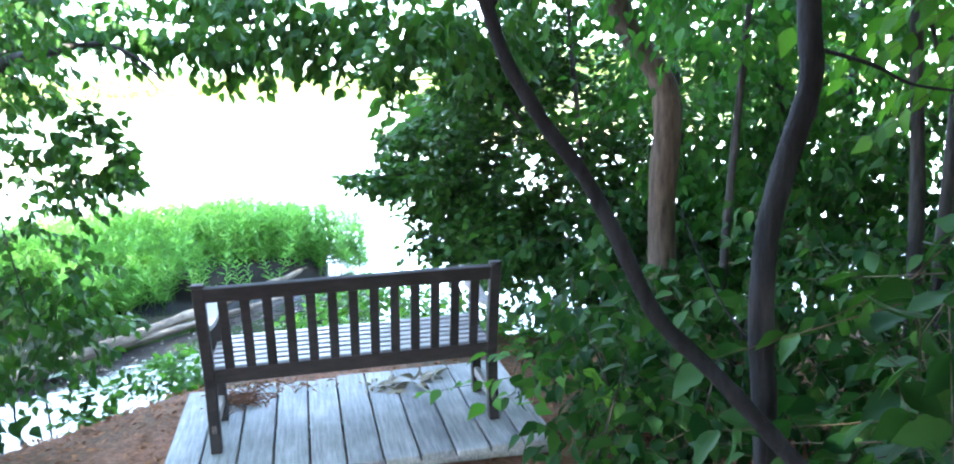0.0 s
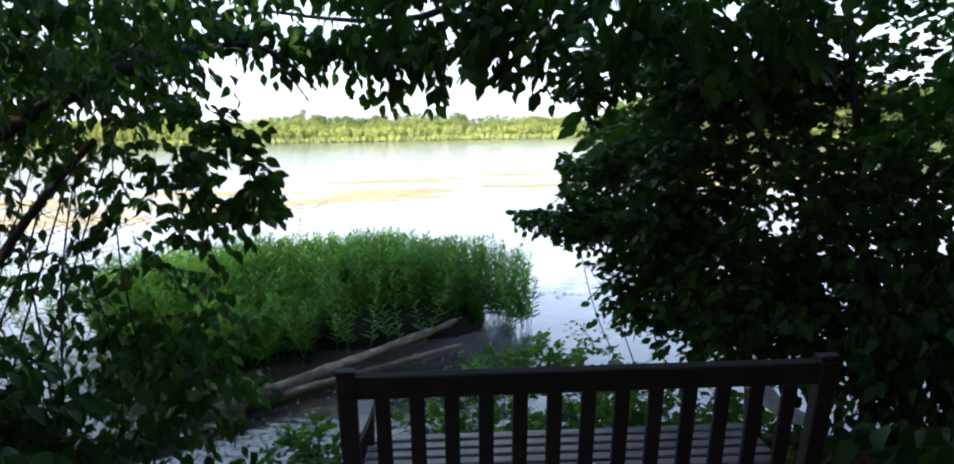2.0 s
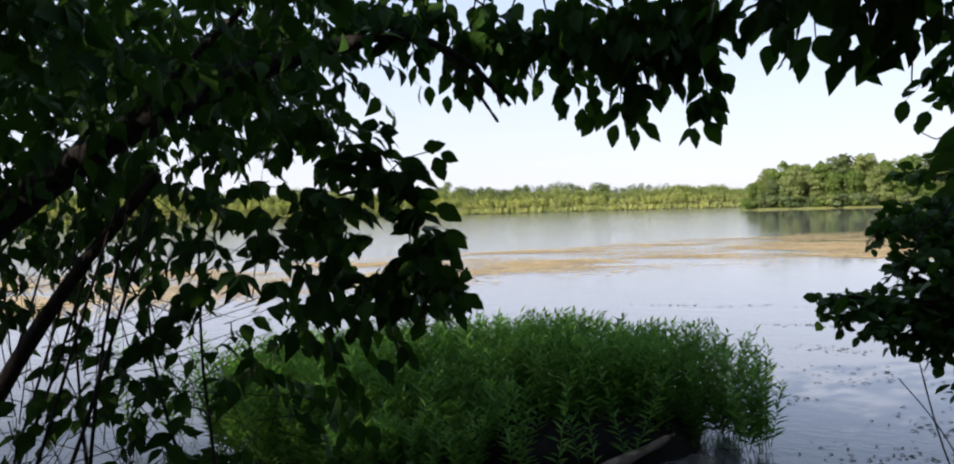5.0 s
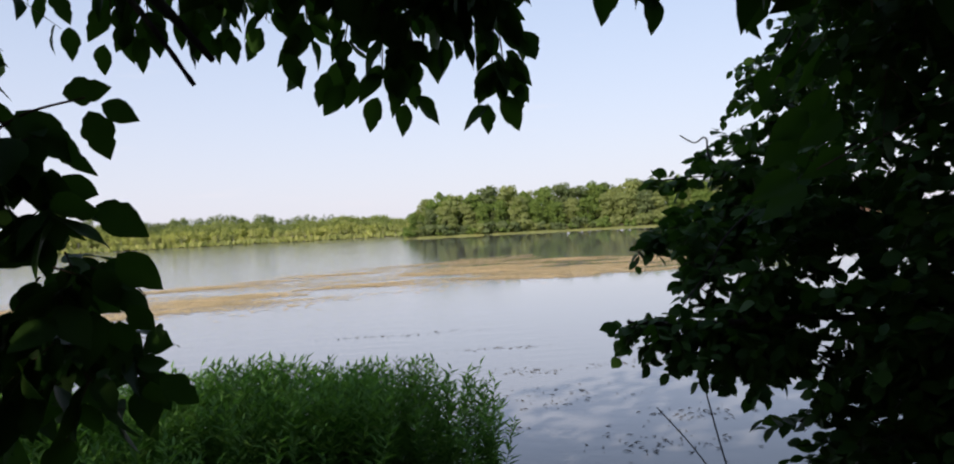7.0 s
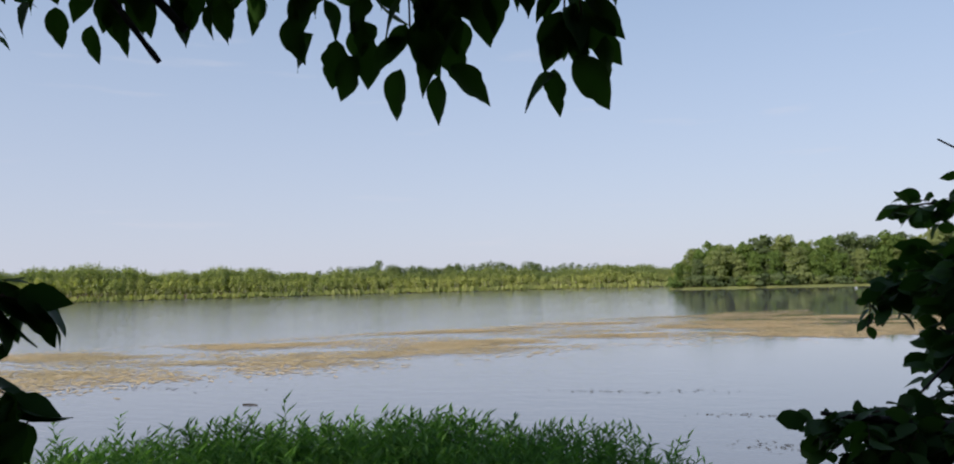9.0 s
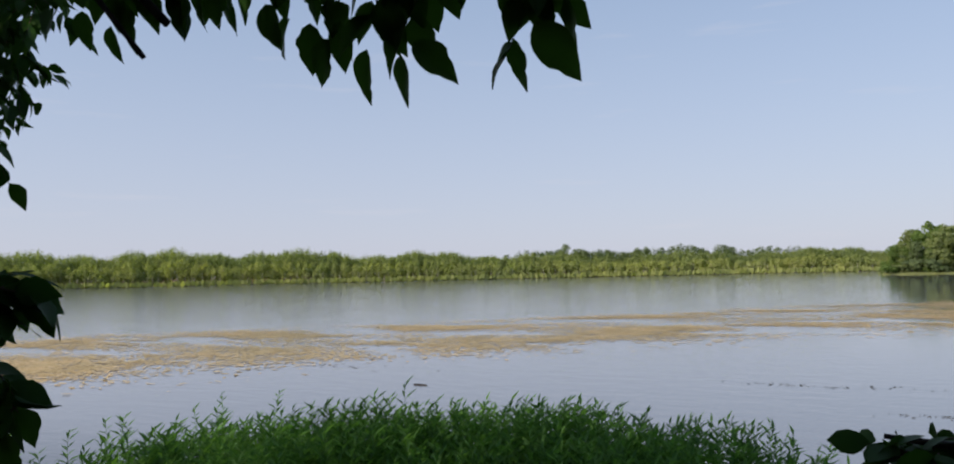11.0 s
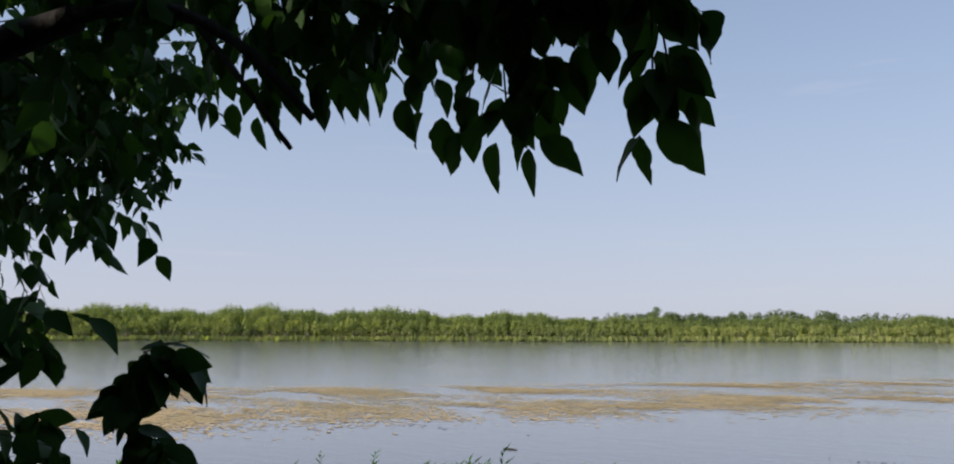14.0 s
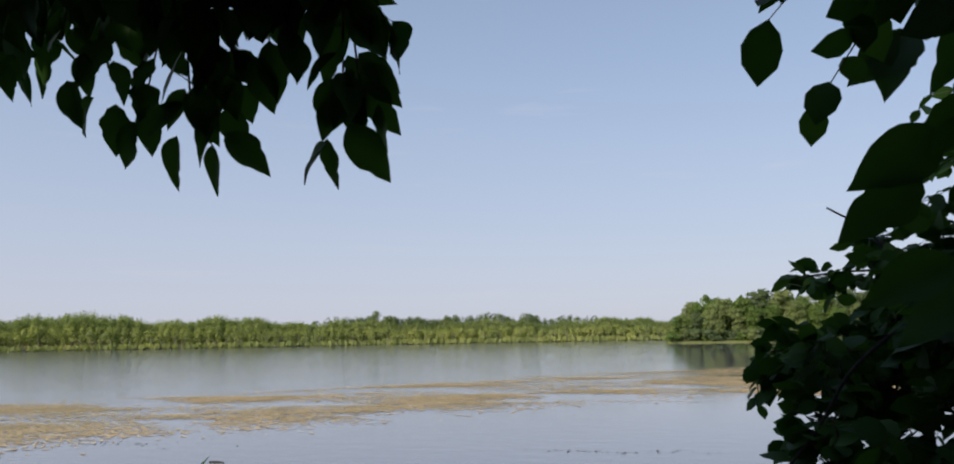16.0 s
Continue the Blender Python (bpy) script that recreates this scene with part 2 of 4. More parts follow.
def unit(v):
    return v / np.maximum(np.linalg.norm(v, axis=-1, keepdims=True), 1e-9)


# ovate blade with a drawn-out tip, folded along its rib and bent over: along, across, off the blade
LEAF = np.array([(0, 0, 0), (0.2, 0.26, 0.06), (0.2, -0.26, 0.06), (0.2, 0, 0.01), (0.45, 0.36, 0.06), (0.45, -0.36, 0.06), (0.46, 0, -0.02),
                 (0.74, 0.21, -0.04), (0.74, -0.21, -0.04), (0.76, 0, -0.1), (1.06, 0.01, -0.24)])
LEAF_F = [(0, 1, 3), (0, 3, 2), (3, 1, 4, 6), (3, 6, 5, 2), (6, 4, 7, 9), (6, 9, 8, 5), (9, 7, 10), (9, 10, 8)]
CARD = np.array([(0, 0, 0), (0.45, 0.42, 0.06), (0.5, -0.4, 0.02), (1, 0.02, -0.12)])
CARD_F = [(0, 1, 3), (0, 3, 2)]
BLADE = np.array([(0, 0, 0), (0.4, 0.5, 0.0), (0.4, -0.5, 0.02), (1, 0, -0.22)])


def blades(template, P, D, N, L, W):
    D = unit(D)
    S = unit(np.cross(N, D))
    U = np.cross(D, S)
    t = template if template.ndim == 3 else template[None]
    return (P[:, None] + D[:, None] * (t[..., 0:1] * L[:, None, None]) + S[:, None] * (t[..., 1:2] * W[:, None, None])
            + U[:, None] * (t[..., 2:3] * L[:, None, None])).reshape(-1, 3)


def in_ball(rng, n, shell=0.5):
    v = unit(rng.normal(size=(n, 3)))
    return v * (rng.random(n) ** shell)[:, None] * 1.0


def twigs(rng, volumes, k=8, length=(0.25, 0.5), size=(0.08, 0.125), droop=0.85, width=0.88, drop=0.25):
    """Leafy twigs through ellipsoids (cx, cy, cz, rx, ry, rz, count): the leaves' places, ways, normals, lengths, widths, and the twigs' ends."""
    Ps, Ds, Ns, Ls, A, B = [], [], [], [], [], []
    for cx, cy, cz, rx, ry, rz, n in volumes:
        n = int(n)
        v = in_ball(rng, n, 0.42)
        p0 = np.array([cx, cy, cz]) + v * np.array([rx, ry, rz])
        d = unit(rng.normal(size=(n, 3)) * np.array([1, 1, 0.45]) + v * 0.7 + np.array([0, 0, -drop]))
        ln = rng.uniform(*length, n)
        side = unit(np.cross(d, np.array([0, 0, 1.0])))
        A.append(p0)
        B.append(p0 + d * ln[:, None] + np.array([0, 0, -0.04]))
        for j in range(k):
            f = (j + 0.7) / k
            base = p0 + d * (ln * f)[:, None] + np.array([0, 0, -0.04 * f * f])
            s = 1 if j % 2 else -1
            wd = unit(d * 0.55 + side * s * rng.uniform(0.4, 0.9, (n, 1)) + np.array([0, 0, -1.0]) * rng.uniform(0.3 * droop, 1.7 * droop, (n, 1)) + rng.normal(size=(n, 3)) * 0.22)
            nn = unit(np.array([0, 0, 1.0]) + rng.normal(size=(n, 3)) * 0.75)
            keep = rng.random(n) < 0.92
            Ps.append(base[keep]), Ds.append(wd[keep]), Ns.append(nn[keep])
            Ls.append(rng.uniform(*size, keep.sum()))
    P, D, N, L = np.concatenate(Ps), np.concatenate(Ds), np.concatenate(Ns), np.concatenate(Ls)
    return P, D, N, L, L * width, np.concatenate(A), np.concatenate(B)


def sticks(name, A, B, r, mat, parent=None):
    """Thin three-sided twigs from A to B."""
    d = unit(B - A)
    s = unit(np.cross(d, np.array([0.31, 0.2, 0.93])))
    u = np.cross(d, s)
    vs = []
    for E, k in ((A, 1.0), (B, 0.35)):
        for a in (0, 2.09, 4.19):
            vs.append(E + (s * math.cos(a) + u * math.sin(a)) * (r * k))
    V = np.stack(vs, axis=1).reshape(-1, 3)
    return arrays_mesh(name, V, [(0, 1, 4, 3), (1, 2, 5, 4), (2, 0, 3, 5)], 6, len(A), mat, parent, True)


def leaf_shape(k):
    """A large broad blade with a drawn-out tip, a sunken rib and a wavy, nibbled edge."""
    rng = random.Random(90 + k)
    n, vs, fs = 11, [], []
    bend, curl, twist = rng.uniform(0.04, 0.30), rng.uniform(0.04, 0.34), rng.uniform(-0.3, 0.3)
    for i in range(n):
        f = i / (n - 1)
        w = 0.30 * max(0.0, math.sin(math.pi * f ** 0.8)) ** 0.9 * (1 - 0.3 * f ** 3) + (0.004 if 0 < i < n - 1 else 0)
        c = -bend * f * f
        bite = [rng.uniform(0.78, 0.88) if rng.random() < 0.08 else rng.uniform(0.95, 1.04) for _ in range(2)]
        for sgn in (-1, -0.5, 0, 0.5, 1):
            e = sgn * w * (bite[sgn > 0] if abs(sgn) == 1 else 1.0)
            vs.append((f, e, c + abs(sgn) * curl * w * 1.6 + twist * f * e + 0.012 * math.sin(9 * f + 2 * sgn + k)))
    for i in range(n - 1):
        for k2 in range(4):
            a = i * 5 + k2
            fs.append((a, a + 1, a + 6, a + 5))
    return vs, fs


def near_leaf(k):
    vs, fs = leaf_shape(k)
    me = bpy.data.meshes.new("leaf")
    me.from_pydata(vs, [], fs)
    me.materials.append(M_LEAF)
    me.polygons.foreach_set("use_smooth", [True] * len(me.polygons))
    return me


ROUND = LEAF * np.array([0.94, 1.0, 0.6])
ROUND[[4, 5, 7, 8], 1] *= np.array([1.02, 1.02, 1.5, 1.5])


def foliage(parent, seed, volumes, mat, card=False, twig_r=0.0025, name="crown", fine=False, blunt=False, **kw):
    rng = np.random.default_rng(seed)
    P, D, N, L, W, A, B = twigs(rng, volumes, **kw)
    t, f = (CARD, CARD_F) if card else (LEAF, LEAF_F)
    if blunt:
        t = ROUND
    if fine:
        shapes = [leaf_shape(q) for q in range(6)]
        t, f, W = np.array([v for v, _ in shapes])[rng.integers(0, 6, len(P))], shapes[0][1], L * 1.0
    ob = arrays_mesh(name, blades(t, P, D, N, L, W), f, t.shape[-2], len(P), mat, parent, not card)
    if twig_r:
        tagged(sticks("brushwood", A, B, twig_r, M_TWIG, parent), kind="stuff")
    tagged(ob, kind="stuff")
    return ob


def spline(pts, per=6):
    pts = [Vector(p) for p in pts]
    out = []
    for i in range(len(pts) - 1):
        p0, p1, p2, p3 = pts[max(i - 1, 0)], pts[i], pts[i + 1], pts[min(i + 2, len(pts) - 1)]
        for j in range(per):
            t = j / per
            out.append(0.5 * ((2 * p1) + (p2 - p0) * t + (2 * p0 - 5 * p1 + 4 * p2 - p3) * t * t + (3 * p1 - p0 - 3 * p2 + p3) * t ** 3))
    return out + [pts[-1]]


def limb(name, pts, r0, r1, mat, parent=None, sides=10, per=6, rough=0.06, seed=0):
    """A tapered, slightly knotty stem along a curve."""
    line = spline(pts, per)
    rng = random.Random(seed)
    vs, fs = [], []
    n = len(line)
    side = Vector((1, 0.2, 0.1))
    for i, p in enumerate(line):
        d = (line[min(i + 1, n - 1)] - line[max(i - 1, 0)]).normalized()
        side = (side - d * side.dot(d)).normalized()
        up = d.cross(side)
        r = r0 + (r1 - r0) * i / (n - 1)
        r *= 1 + rng.uniform(-rough, rough)
        for k in range(sides):
            a = 2 * math.pi * k / sides
            w = r * (1 + 0.6 * rough * math.sin(3 * a + i * 0.35) + rng.uniform(-rough, rough) * 0.4)
            vs.append(p + (side * math.cos(a) + up * math.sin(a)) * w)
    for i in range(n - 1):
        for k in range(sides):
            a, b = i * sides + k, i * sides + (k + 1) % sides
            fs.append((a, b, b + sides, a + sides))
    fs.append(tuple(range(sides - 1, -1, -1)))
    fs.append(tuple(range((n - 1) * sides, n * sides)))
    return link_mesh(name, vs, fs, mat, parent, True)


# ---- ground and lake ----
SHORE = [(-60, -14), (-9, 2.0), (-5.0, 4.6), (-3.3, 5.6), (-2.75, 6.4), (-1.9, 7.25), (-0.6, 7.75), (1.5, 8.0), (5, 9.0), (14, 13), (60, 40), (160, 60)]


def inland(x, y):
    """Distance from the water's edge, positive on the land."""
    best, sign = 1e9, 1
    for (ax, ay), (bx, by) in zip(SHORE, SHORE[1:]):
        dx, dy = bx - ax, by - ay
        t = max(0, min(1, ((x - ax) * dx + (y - ay) * dy) / (dx * dx + dy * dy)))
        ex, ey = x - ax - t * dx, y - ay - t * dy
        d = math.hypot(ex, ey)
        if d < best:
            best, sign = d, (1 if dx * ey - dy * ex < 0 else -1)
    return best * sign


def far_radius(b):
    """Range of the far shore by bearing, degrees from straight ahead."""
    return 470 + 25 * math.sin(radians(b * 3.1)) - 0.6 * max(0, -b - 20)


def ground_height(x, y):
    s = inland(x, y)
    if s > 0:
        k = min(1, s / 0.9)
        h = WATER - 0.02 + 0.5 * k * k * (3 - 2 * k) + 0.028 * min(s, 40)
        return h + 0.03 * noise.noise(Vector((x * 1.3, y * 1.3, 0))) * min(1, s)
    h = WATER - 0.05 - 0.35 * min(1, -s / 1.2) - min(1.5, -s * 0.03)
    r = math.hypot(x, y)
    if r > 300:
        b = math.degrees(math.atan2(x, y))
        over = r - far_radius(b) + 4
        if over > 0:
            h = WATER + min(6.0, over * 0.02)
        elif over > -20:
            h = WATER - 0.4
    return h


def axis(lo, hi, fine_lo, fine_hi, step, grow=1.25):
    a = list(np.arange(fine_lo, fine_hi + 1e-6, step))
    s = step
    while a[-1] < hi:
        s *= grow
        a.append(a[-1] + s)
    s, front = step, []
    c = fine_lo
    while c > lo:
        s *= grow
        c -= s
        front.append(c)
    return front[::-1] + a


xs, ys = axis(-3200, 3200, -6.5, 4.5, 0.16, 1.16), axis(-3200, 3200, -0.5, 9.0, 0.16, 1.13)
gv = [(x, y, ground_height(x, y)) for y in ys for x in xs]
nx = len(xs)
gf = [(j * nx + i, j * nx + i + 1, (j + 1) * nx + i + 1, (j + 1) * nx + i) for j in range(len(ys) - 1) for i in range(nx - 1)]
ground = tagged(link_mesh("ground", gv, gf, M_GROUND, None, True), "red-brown bark mulch on sloping earth bank", "ground", kind="structure")
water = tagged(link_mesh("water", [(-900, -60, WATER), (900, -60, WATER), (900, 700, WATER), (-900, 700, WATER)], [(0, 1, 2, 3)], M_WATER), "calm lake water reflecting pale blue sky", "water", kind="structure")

# ---- deck and bench ----
BENCH = pose(-1.462, 4.675, 0, 0, 0, 14.3)
deck = tagged(empty("platform", BENCH), "weathered grey timber deck platform under a bench", "platform", kind="structure")
rng = random.Random(4)
for i in range(11):
    x0 = -0.22 + i * 0.178
    y1 = 0.93 + rng.uniform(-0.012, 0.012)
    bm = bmesh.new()
    beam(bm, (x0 + 0.085, -0.30 + rng.uniform(-0.01, 0.01), -0.019), (x0 + 0.085, y1, -0.019 + rng.uniform(-0.003, 0.003)), 0.168, 0.038, bevel=0.005)
    part("board", bm, M_DECK, deck)
for y0 in (-0.24, 0.3, 0.86):
    bm = bmesh.new()
    part("joist", beam(bm, (-0.2, y0, -0.12), (1.72, y0, -0.12), 0.045, 0.16), M_DECK, deck)


def build_bench():
    b = tagged(empty("bench", BENCH), "dark brown timber slatted garden bench on a deck", "bench")
    LEN, LEAN_BACK = 1.5, 0.139

    def back_y(z):
        return -LEAN_BACK * max(0.0, z - 0.36) / 0.54

    for x in (0.027, LEN - 0.027):
        bm = bmesh.new()
        beam(bm, (x, 0.03, 0), (x, 0.03, 0.40), 0.054, 0.06, (0, 1, 0))
        beam(bm, (x, 0.03, 0.38), (x, 0.03 + back_y(0.9), 0.895), 0.054, 0.052, (0, 1, 0))
        part("back_post", bm, M_BENCH, b)
        bm = bmesh.new()
        beam(bm, (x, 0.005 + back_y(0.9), 0.90), (x, 0.055 + back_y(0.9), 0.90), 0.062, 0.014, (0, 0, 1))
        part("post_cap", bm, M_BENCH, b)
        bm = bmesh.new()
        beam(bm, (x, 0.44, 0), (x, 0.44, 0.63), 0.052, 0.056, (0, 1, 0))
        part("front_leg", bm, M_BENCH, b)
        bm = bmesh.new()
        beam(bm, (x, 0.0, 0.13), (x, 0.44, 0.13), 0.034, 0.05)
        part("stretcher", bm, M_SEAT, b)
        bm = bmesh.new()
        beam(bm, (x, 0.0, 0.385), (x, 0.44, 0.385), 0.036, 0.07)
        part("side_rail", bm, M_BENCH, b)
        # arm: dips behind the front post, broad at the front
        bm = bmesh.new()
        prev = None
        for j in range(9):
            f = j / 8
            y = -0.04 + f * 0.56
            z = 0.665 - 0.045 * math.sin(f * math.pi * 0.9) + 0.012 * f
            w = 0.045 + 0.03 * f
            ring = [bm.verts.new((x + sx * w / 2, y, z + sz * 0.014)) for sx, sz in ((-1, -1), (1, -1), (1, 1), (-1, 1))]
            if prev:
                for k in range(4):
                    bm.faces.new((prev[k], prev[(k + 1) % 4], ring[(k + 1) % 4], ring[k]))
            else:
                bm.faces.new(ring)
            prev = ring
        bm.faces.new(prev[::-1])
        part("armrest", bm, M_SEAT, b, "worn curved armrest, coloured grey for sky sheen")
    bm = bmesh.new()
    part("top_rail", beam(bm, (0.05, 0.03 + back_y(0.86), 0.853), (LEN - 0.05, 0.03 + back_y(0.86), 0.853), 0.036, 0.075, (0, -0.25, 1)), M_BENCH, b)
    bm = bmesh.new()
    part("lower_rail", beam(bm, (0.05, 0.03 + back_y(0.41), 0.408), (LEN - 0.05, 0.03 + back_y(0.41), 0.408), 0.036, 0.078, (0, -0.1, 1)), M_BENCH, b)
    for i in range(13):
        x = 0.027 + (LEN - 0.054) * (i + 1) / 14
        bm = bmesh.new()
        beam(bm, (x, 0.03 + back_y(0.44), 0.44), (x, 0.03 + back_y(0.83), 0.822), 0.046, 0.018, (0, 1, 0), 0.003)
        part("back_slat", bm, M_BENCH, b)
    for i in range(7):
        y = 0.075 + i * 0.066
        bm = bmesh.new()
        beam(bm, (0.03, y, 0.432 + 0.004 * i), (LEN - 0.03, y, 0.432 + 0.004 * i), 0.052, 0.02, bevel=0.004)
        part("seat_slat", bm, M_SEAT, b, "worn seat slat, coloured grey for sky sheen")
    bm = bmesh.new()
    part("front_rail", beam(bm, (0.04, 0.445, 0.385), (LEN - 0.04, 0.445, 0.385), 0.034, 0.07), M_BENCH, b)
    return b


build_bench()

# ---- logs in the shallows ----
log_a = limb("fallen_log", [(-4.9, 6.2, -0.62), (-4.15, 7.4, -0.57), (-3.65, 8.3, -0.53), (-3.15, 9.5, -0.52), (-2.5, 11.15, -0.50)], 0.078, 0.034, M_LOG, None, 12, 8, 0.16, 1)
tagged(log_a, "bleached grey fallen log lying in the shallows", "log")
log_b = limb("fallen_log", [(-3.75, 8.2, -0.60), (-3.2, 8.95, -0.58), (-2.75, 9.6, -0.57), (-2.33, 10.08, -0.54)], 0.040, 0.020, M_LOG, None, 10, 8, 0.16, 2)
tagged(log_b, "thin bleached driftwood branch lying in the shallows", "log")

# ---- reeds ----
def reed_bed():
    rng = np.random.default_rng(7)
    pts = []
    while len(pts) < 1500:
        a, b = rng.uniform(-1, 1), rng.uniform(-1, 1)
        if a * a + b * b > 1:
            continue
        # long axis runs from the near left to the far right
        x, y = -4.15 + 2.6 * a * 0.89 - 1.3 * b * 0.42, 10.85 + 2.6 * a * 0.34 + 1.3 * b * 0.85
        v = noise.fractal(Vector((x * 1.1, y * 1.1, 5.0)), 1.0, 2.0, 3)
        edge = a * a + b * b
        if (b < -0.36 and -0.45 < a < 0.75 and rng.random() < 0.9) or (a > 0.62 and rng.random() < 0.5):
            continue
        if v < -0.45 + 0.4 * (edge > 0.7):
            continue
        pts.append((x, y, (1 - 0.28 * edge * edge) * (0.95 + 0.13 * v)))
    # a lower lobe droops towards the bank
    while len(pts) < 1780:
        a, b = rng.uniform(-1, 1), rng.uniform(-1, 1)
        if a * a + b * b < 1:
            pts.append((-4.75 + 0.95 * a, 9.95 + 0.75 * b, rng.uniform(0.55, 0.8) - 0.18 * (b < -0.3)))
    for q in range(34):
        pts.append((rng.uniform(-7.4, -5.8), rng.uniform(9.8, 11.6), rng.uniform(0.7, 1.0)))
    pts.append((-3.98, 10.2, 1.28))
    pts = np.array(pts)
    n = len(pts)
    base = np.stack([pts[:, 0], pts[:, 1], np.full(n, WATER + 0.02)], 1)
    h = (0.86 + 0.27 * rng.random(n)) * pts[:, 2]
    lean = rng.normal(size=(n, 3)) * np.array([0.17, 0.17, 0])
    tip = base + np.stack([lean[:, 0], lean[:, 1], h], 1)
    P, D, N, L = [], [], [], []
    k = 38
    for j in range(k):
        f = 0.12 + 0.88 * (j + rng.random(n)) / k
        p = base + (tip - base) * f[:, None]
        ang = j * 2.4 + rng.random(n) * 1.2
        d = np.stack([np.cos(ang), np.sin(ang), 0.65 + 0.9 * f * rng.random(n)], 1)
        P.append(p), D.append(d), N.append(np.tile([0, 0, 1.0], (n, 1)) + rng.normal(size=(n, 3)) * 0.2)
        L.append(rng.uniform(0.07, 0.15, n) * (1.15 - 0.35 * f))
    P, D, N, L = map(np.concatenate, (P, D, N, L))
    bed = empty("reed_bed", Matrix.Translation((0, 0, 0)))
    tagged(bed, "dense bed of green willow-leaved reeds standing in shallow water", "reeds", kind="stuff")
    arrays_mesh("leaves", blades(BLADE, P, D, N, L, L * 0.20), CARD_F, 4, len(P), M_REED, bed)
    sticks("stems", base, tip, 0.0045, M_REED, bed)
    return bed


reed_bed()


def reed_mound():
    """The low bank that the reeds stand on, coloured black as their shaded hollow."""
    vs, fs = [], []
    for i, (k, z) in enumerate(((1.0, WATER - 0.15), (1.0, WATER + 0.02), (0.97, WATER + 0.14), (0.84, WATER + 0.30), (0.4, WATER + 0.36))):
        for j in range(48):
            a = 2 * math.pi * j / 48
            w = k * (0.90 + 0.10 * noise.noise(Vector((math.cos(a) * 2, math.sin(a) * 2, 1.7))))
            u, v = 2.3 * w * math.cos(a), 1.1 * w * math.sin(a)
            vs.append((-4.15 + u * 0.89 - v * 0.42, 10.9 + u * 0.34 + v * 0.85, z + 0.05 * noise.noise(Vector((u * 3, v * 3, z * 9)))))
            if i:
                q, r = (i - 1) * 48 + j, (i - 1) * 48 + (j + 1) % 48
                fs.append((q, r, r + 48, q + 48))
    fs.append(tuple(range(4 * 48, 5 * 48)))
    return tagged(link_mesh("peat_bank", vs, fs, M_BANK_SHADE, None, True), "low bank under the reeds, coloured black as their shaded hollow", "bank", kind="structure")


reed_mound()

# ---- shrubs and trees at the water ----
left = tagged(empty("dogwood_shrub"), "broad-leaved dogwood shrub leaning over the lake edge", "shrub")
limb("trunk", [(-7.3, 5.9, -0.75), (-6.7, 6.6, 0.35), (-6.0, 6.9, 0.95), (-5.5, 6.9, 1.24), (-5.07, 6.95, 1.5), (-4.62, 7.0, 1.74), (-4.17, 7.05, 1.93), (-3.7, 7.15, 2.1), (-3.3, 7.3, 2.2)], 0.14, 0.035, M_BARK, left, 12, seed=3)
limb("limb", [(-6.7, 6.6, 0.35), (-6.1, 6.7, 1.3), (-5.2, 6.7, 1.75), (-4.3, 6.7, 2.6)], 0.06, 0.02, M_BARK, left, seed=4)
limb("limb", [(-4.62, 7.0, 1.74), (-4.0, 6.8, 1.95), (-3.3, 6.5, 2.15)], 0.03, 0.008, M_BARK, left, seed=44)
limb("limb", [(-4.85, 6.2, -0.7), (-4.55, 6.2, 0.25), (-4.2, 6.2, 0.8), (-3.85, 6.25, 1.25), (-3.5, 6.3, 1.6)], 0.042, 0.018, M_BARK, left, seed=5)
limb("branch", [(-3.32, 7.29, 2.2), (-3.1, 7.4, 2.21), (-2.9, 7.5, 2.1), (-2.74, 7.6, 1.91)], 0.024, 0.011, M_BARK, left, 7, rough=0.16, seed=6)
limb("branch", [(-3.0, 7.45, 2.16), (-2.88, 7.5, 2.0), (-2.79, 7.58, 1.84)], 0.011, 0.006, M_BARK, left, 6, rough=0.2, seed=16)
for q in range(18):
    x0, y0 = -5.5 + 0.12 * q, 6.2 + 0.5 * math.sin(q * 1.9)
    limb("stem", [(x0, y0, WATER - 0.1), (x0 + 0.06 * math.sin(q), y0, 0.2), (x0 + 0.25 * math.sin(q * 2.1), y0 + 0.1, 0.9), (x0 + 0.4 * math.sin(q * 2.1) + 0.1, y0 + 0.15, 1.5)], 0.010, 0.004, M_BARK, left, 5, 4, seed=50 + q)
foliage(left, 11, [(-3.50, 6.82, 1.33, 0.50, 0.36, 0.36, 50), (-3.85, 6.85, 0.80, 0.62, 0.5, 0.26, 40), (-3.45, 6.55, 1.92, 0.40, 0.35, 0.20, 22), (-4.05, 7.4, 2.25, 0.75, 0.35, 0.45, 90), (-5.1, 6.8, 1.9, 1.1, 0.9, 0.8, 220),
                   (-4.4, 5.6, 2.35, 1.0, 0.7, 0.40, 110), (-3.75, 5.75, 2.2, 0.5, 0.4, 0.26, 60), (-5.3, 7.7, 2.3, 1.4, 0.4, 0.9, 230), (-4.1, 6.5, 0.10, 0.8, 0.5, 0.32, 34), (-3.36, 6.66, 0.42, 0.46, 0.35, 0.22, 48), (-3.12, 6.5, 0.08, 0.3, 0.3, 0.2, 34), (-3.2, 6.4, 2.45, 0.5, 0.5, 0.25, 26), (-6.3, 6.0, 1.6, 1.0, 1.0, 1.5, 200)], M_LEAF, size=(0.07, 0.112))
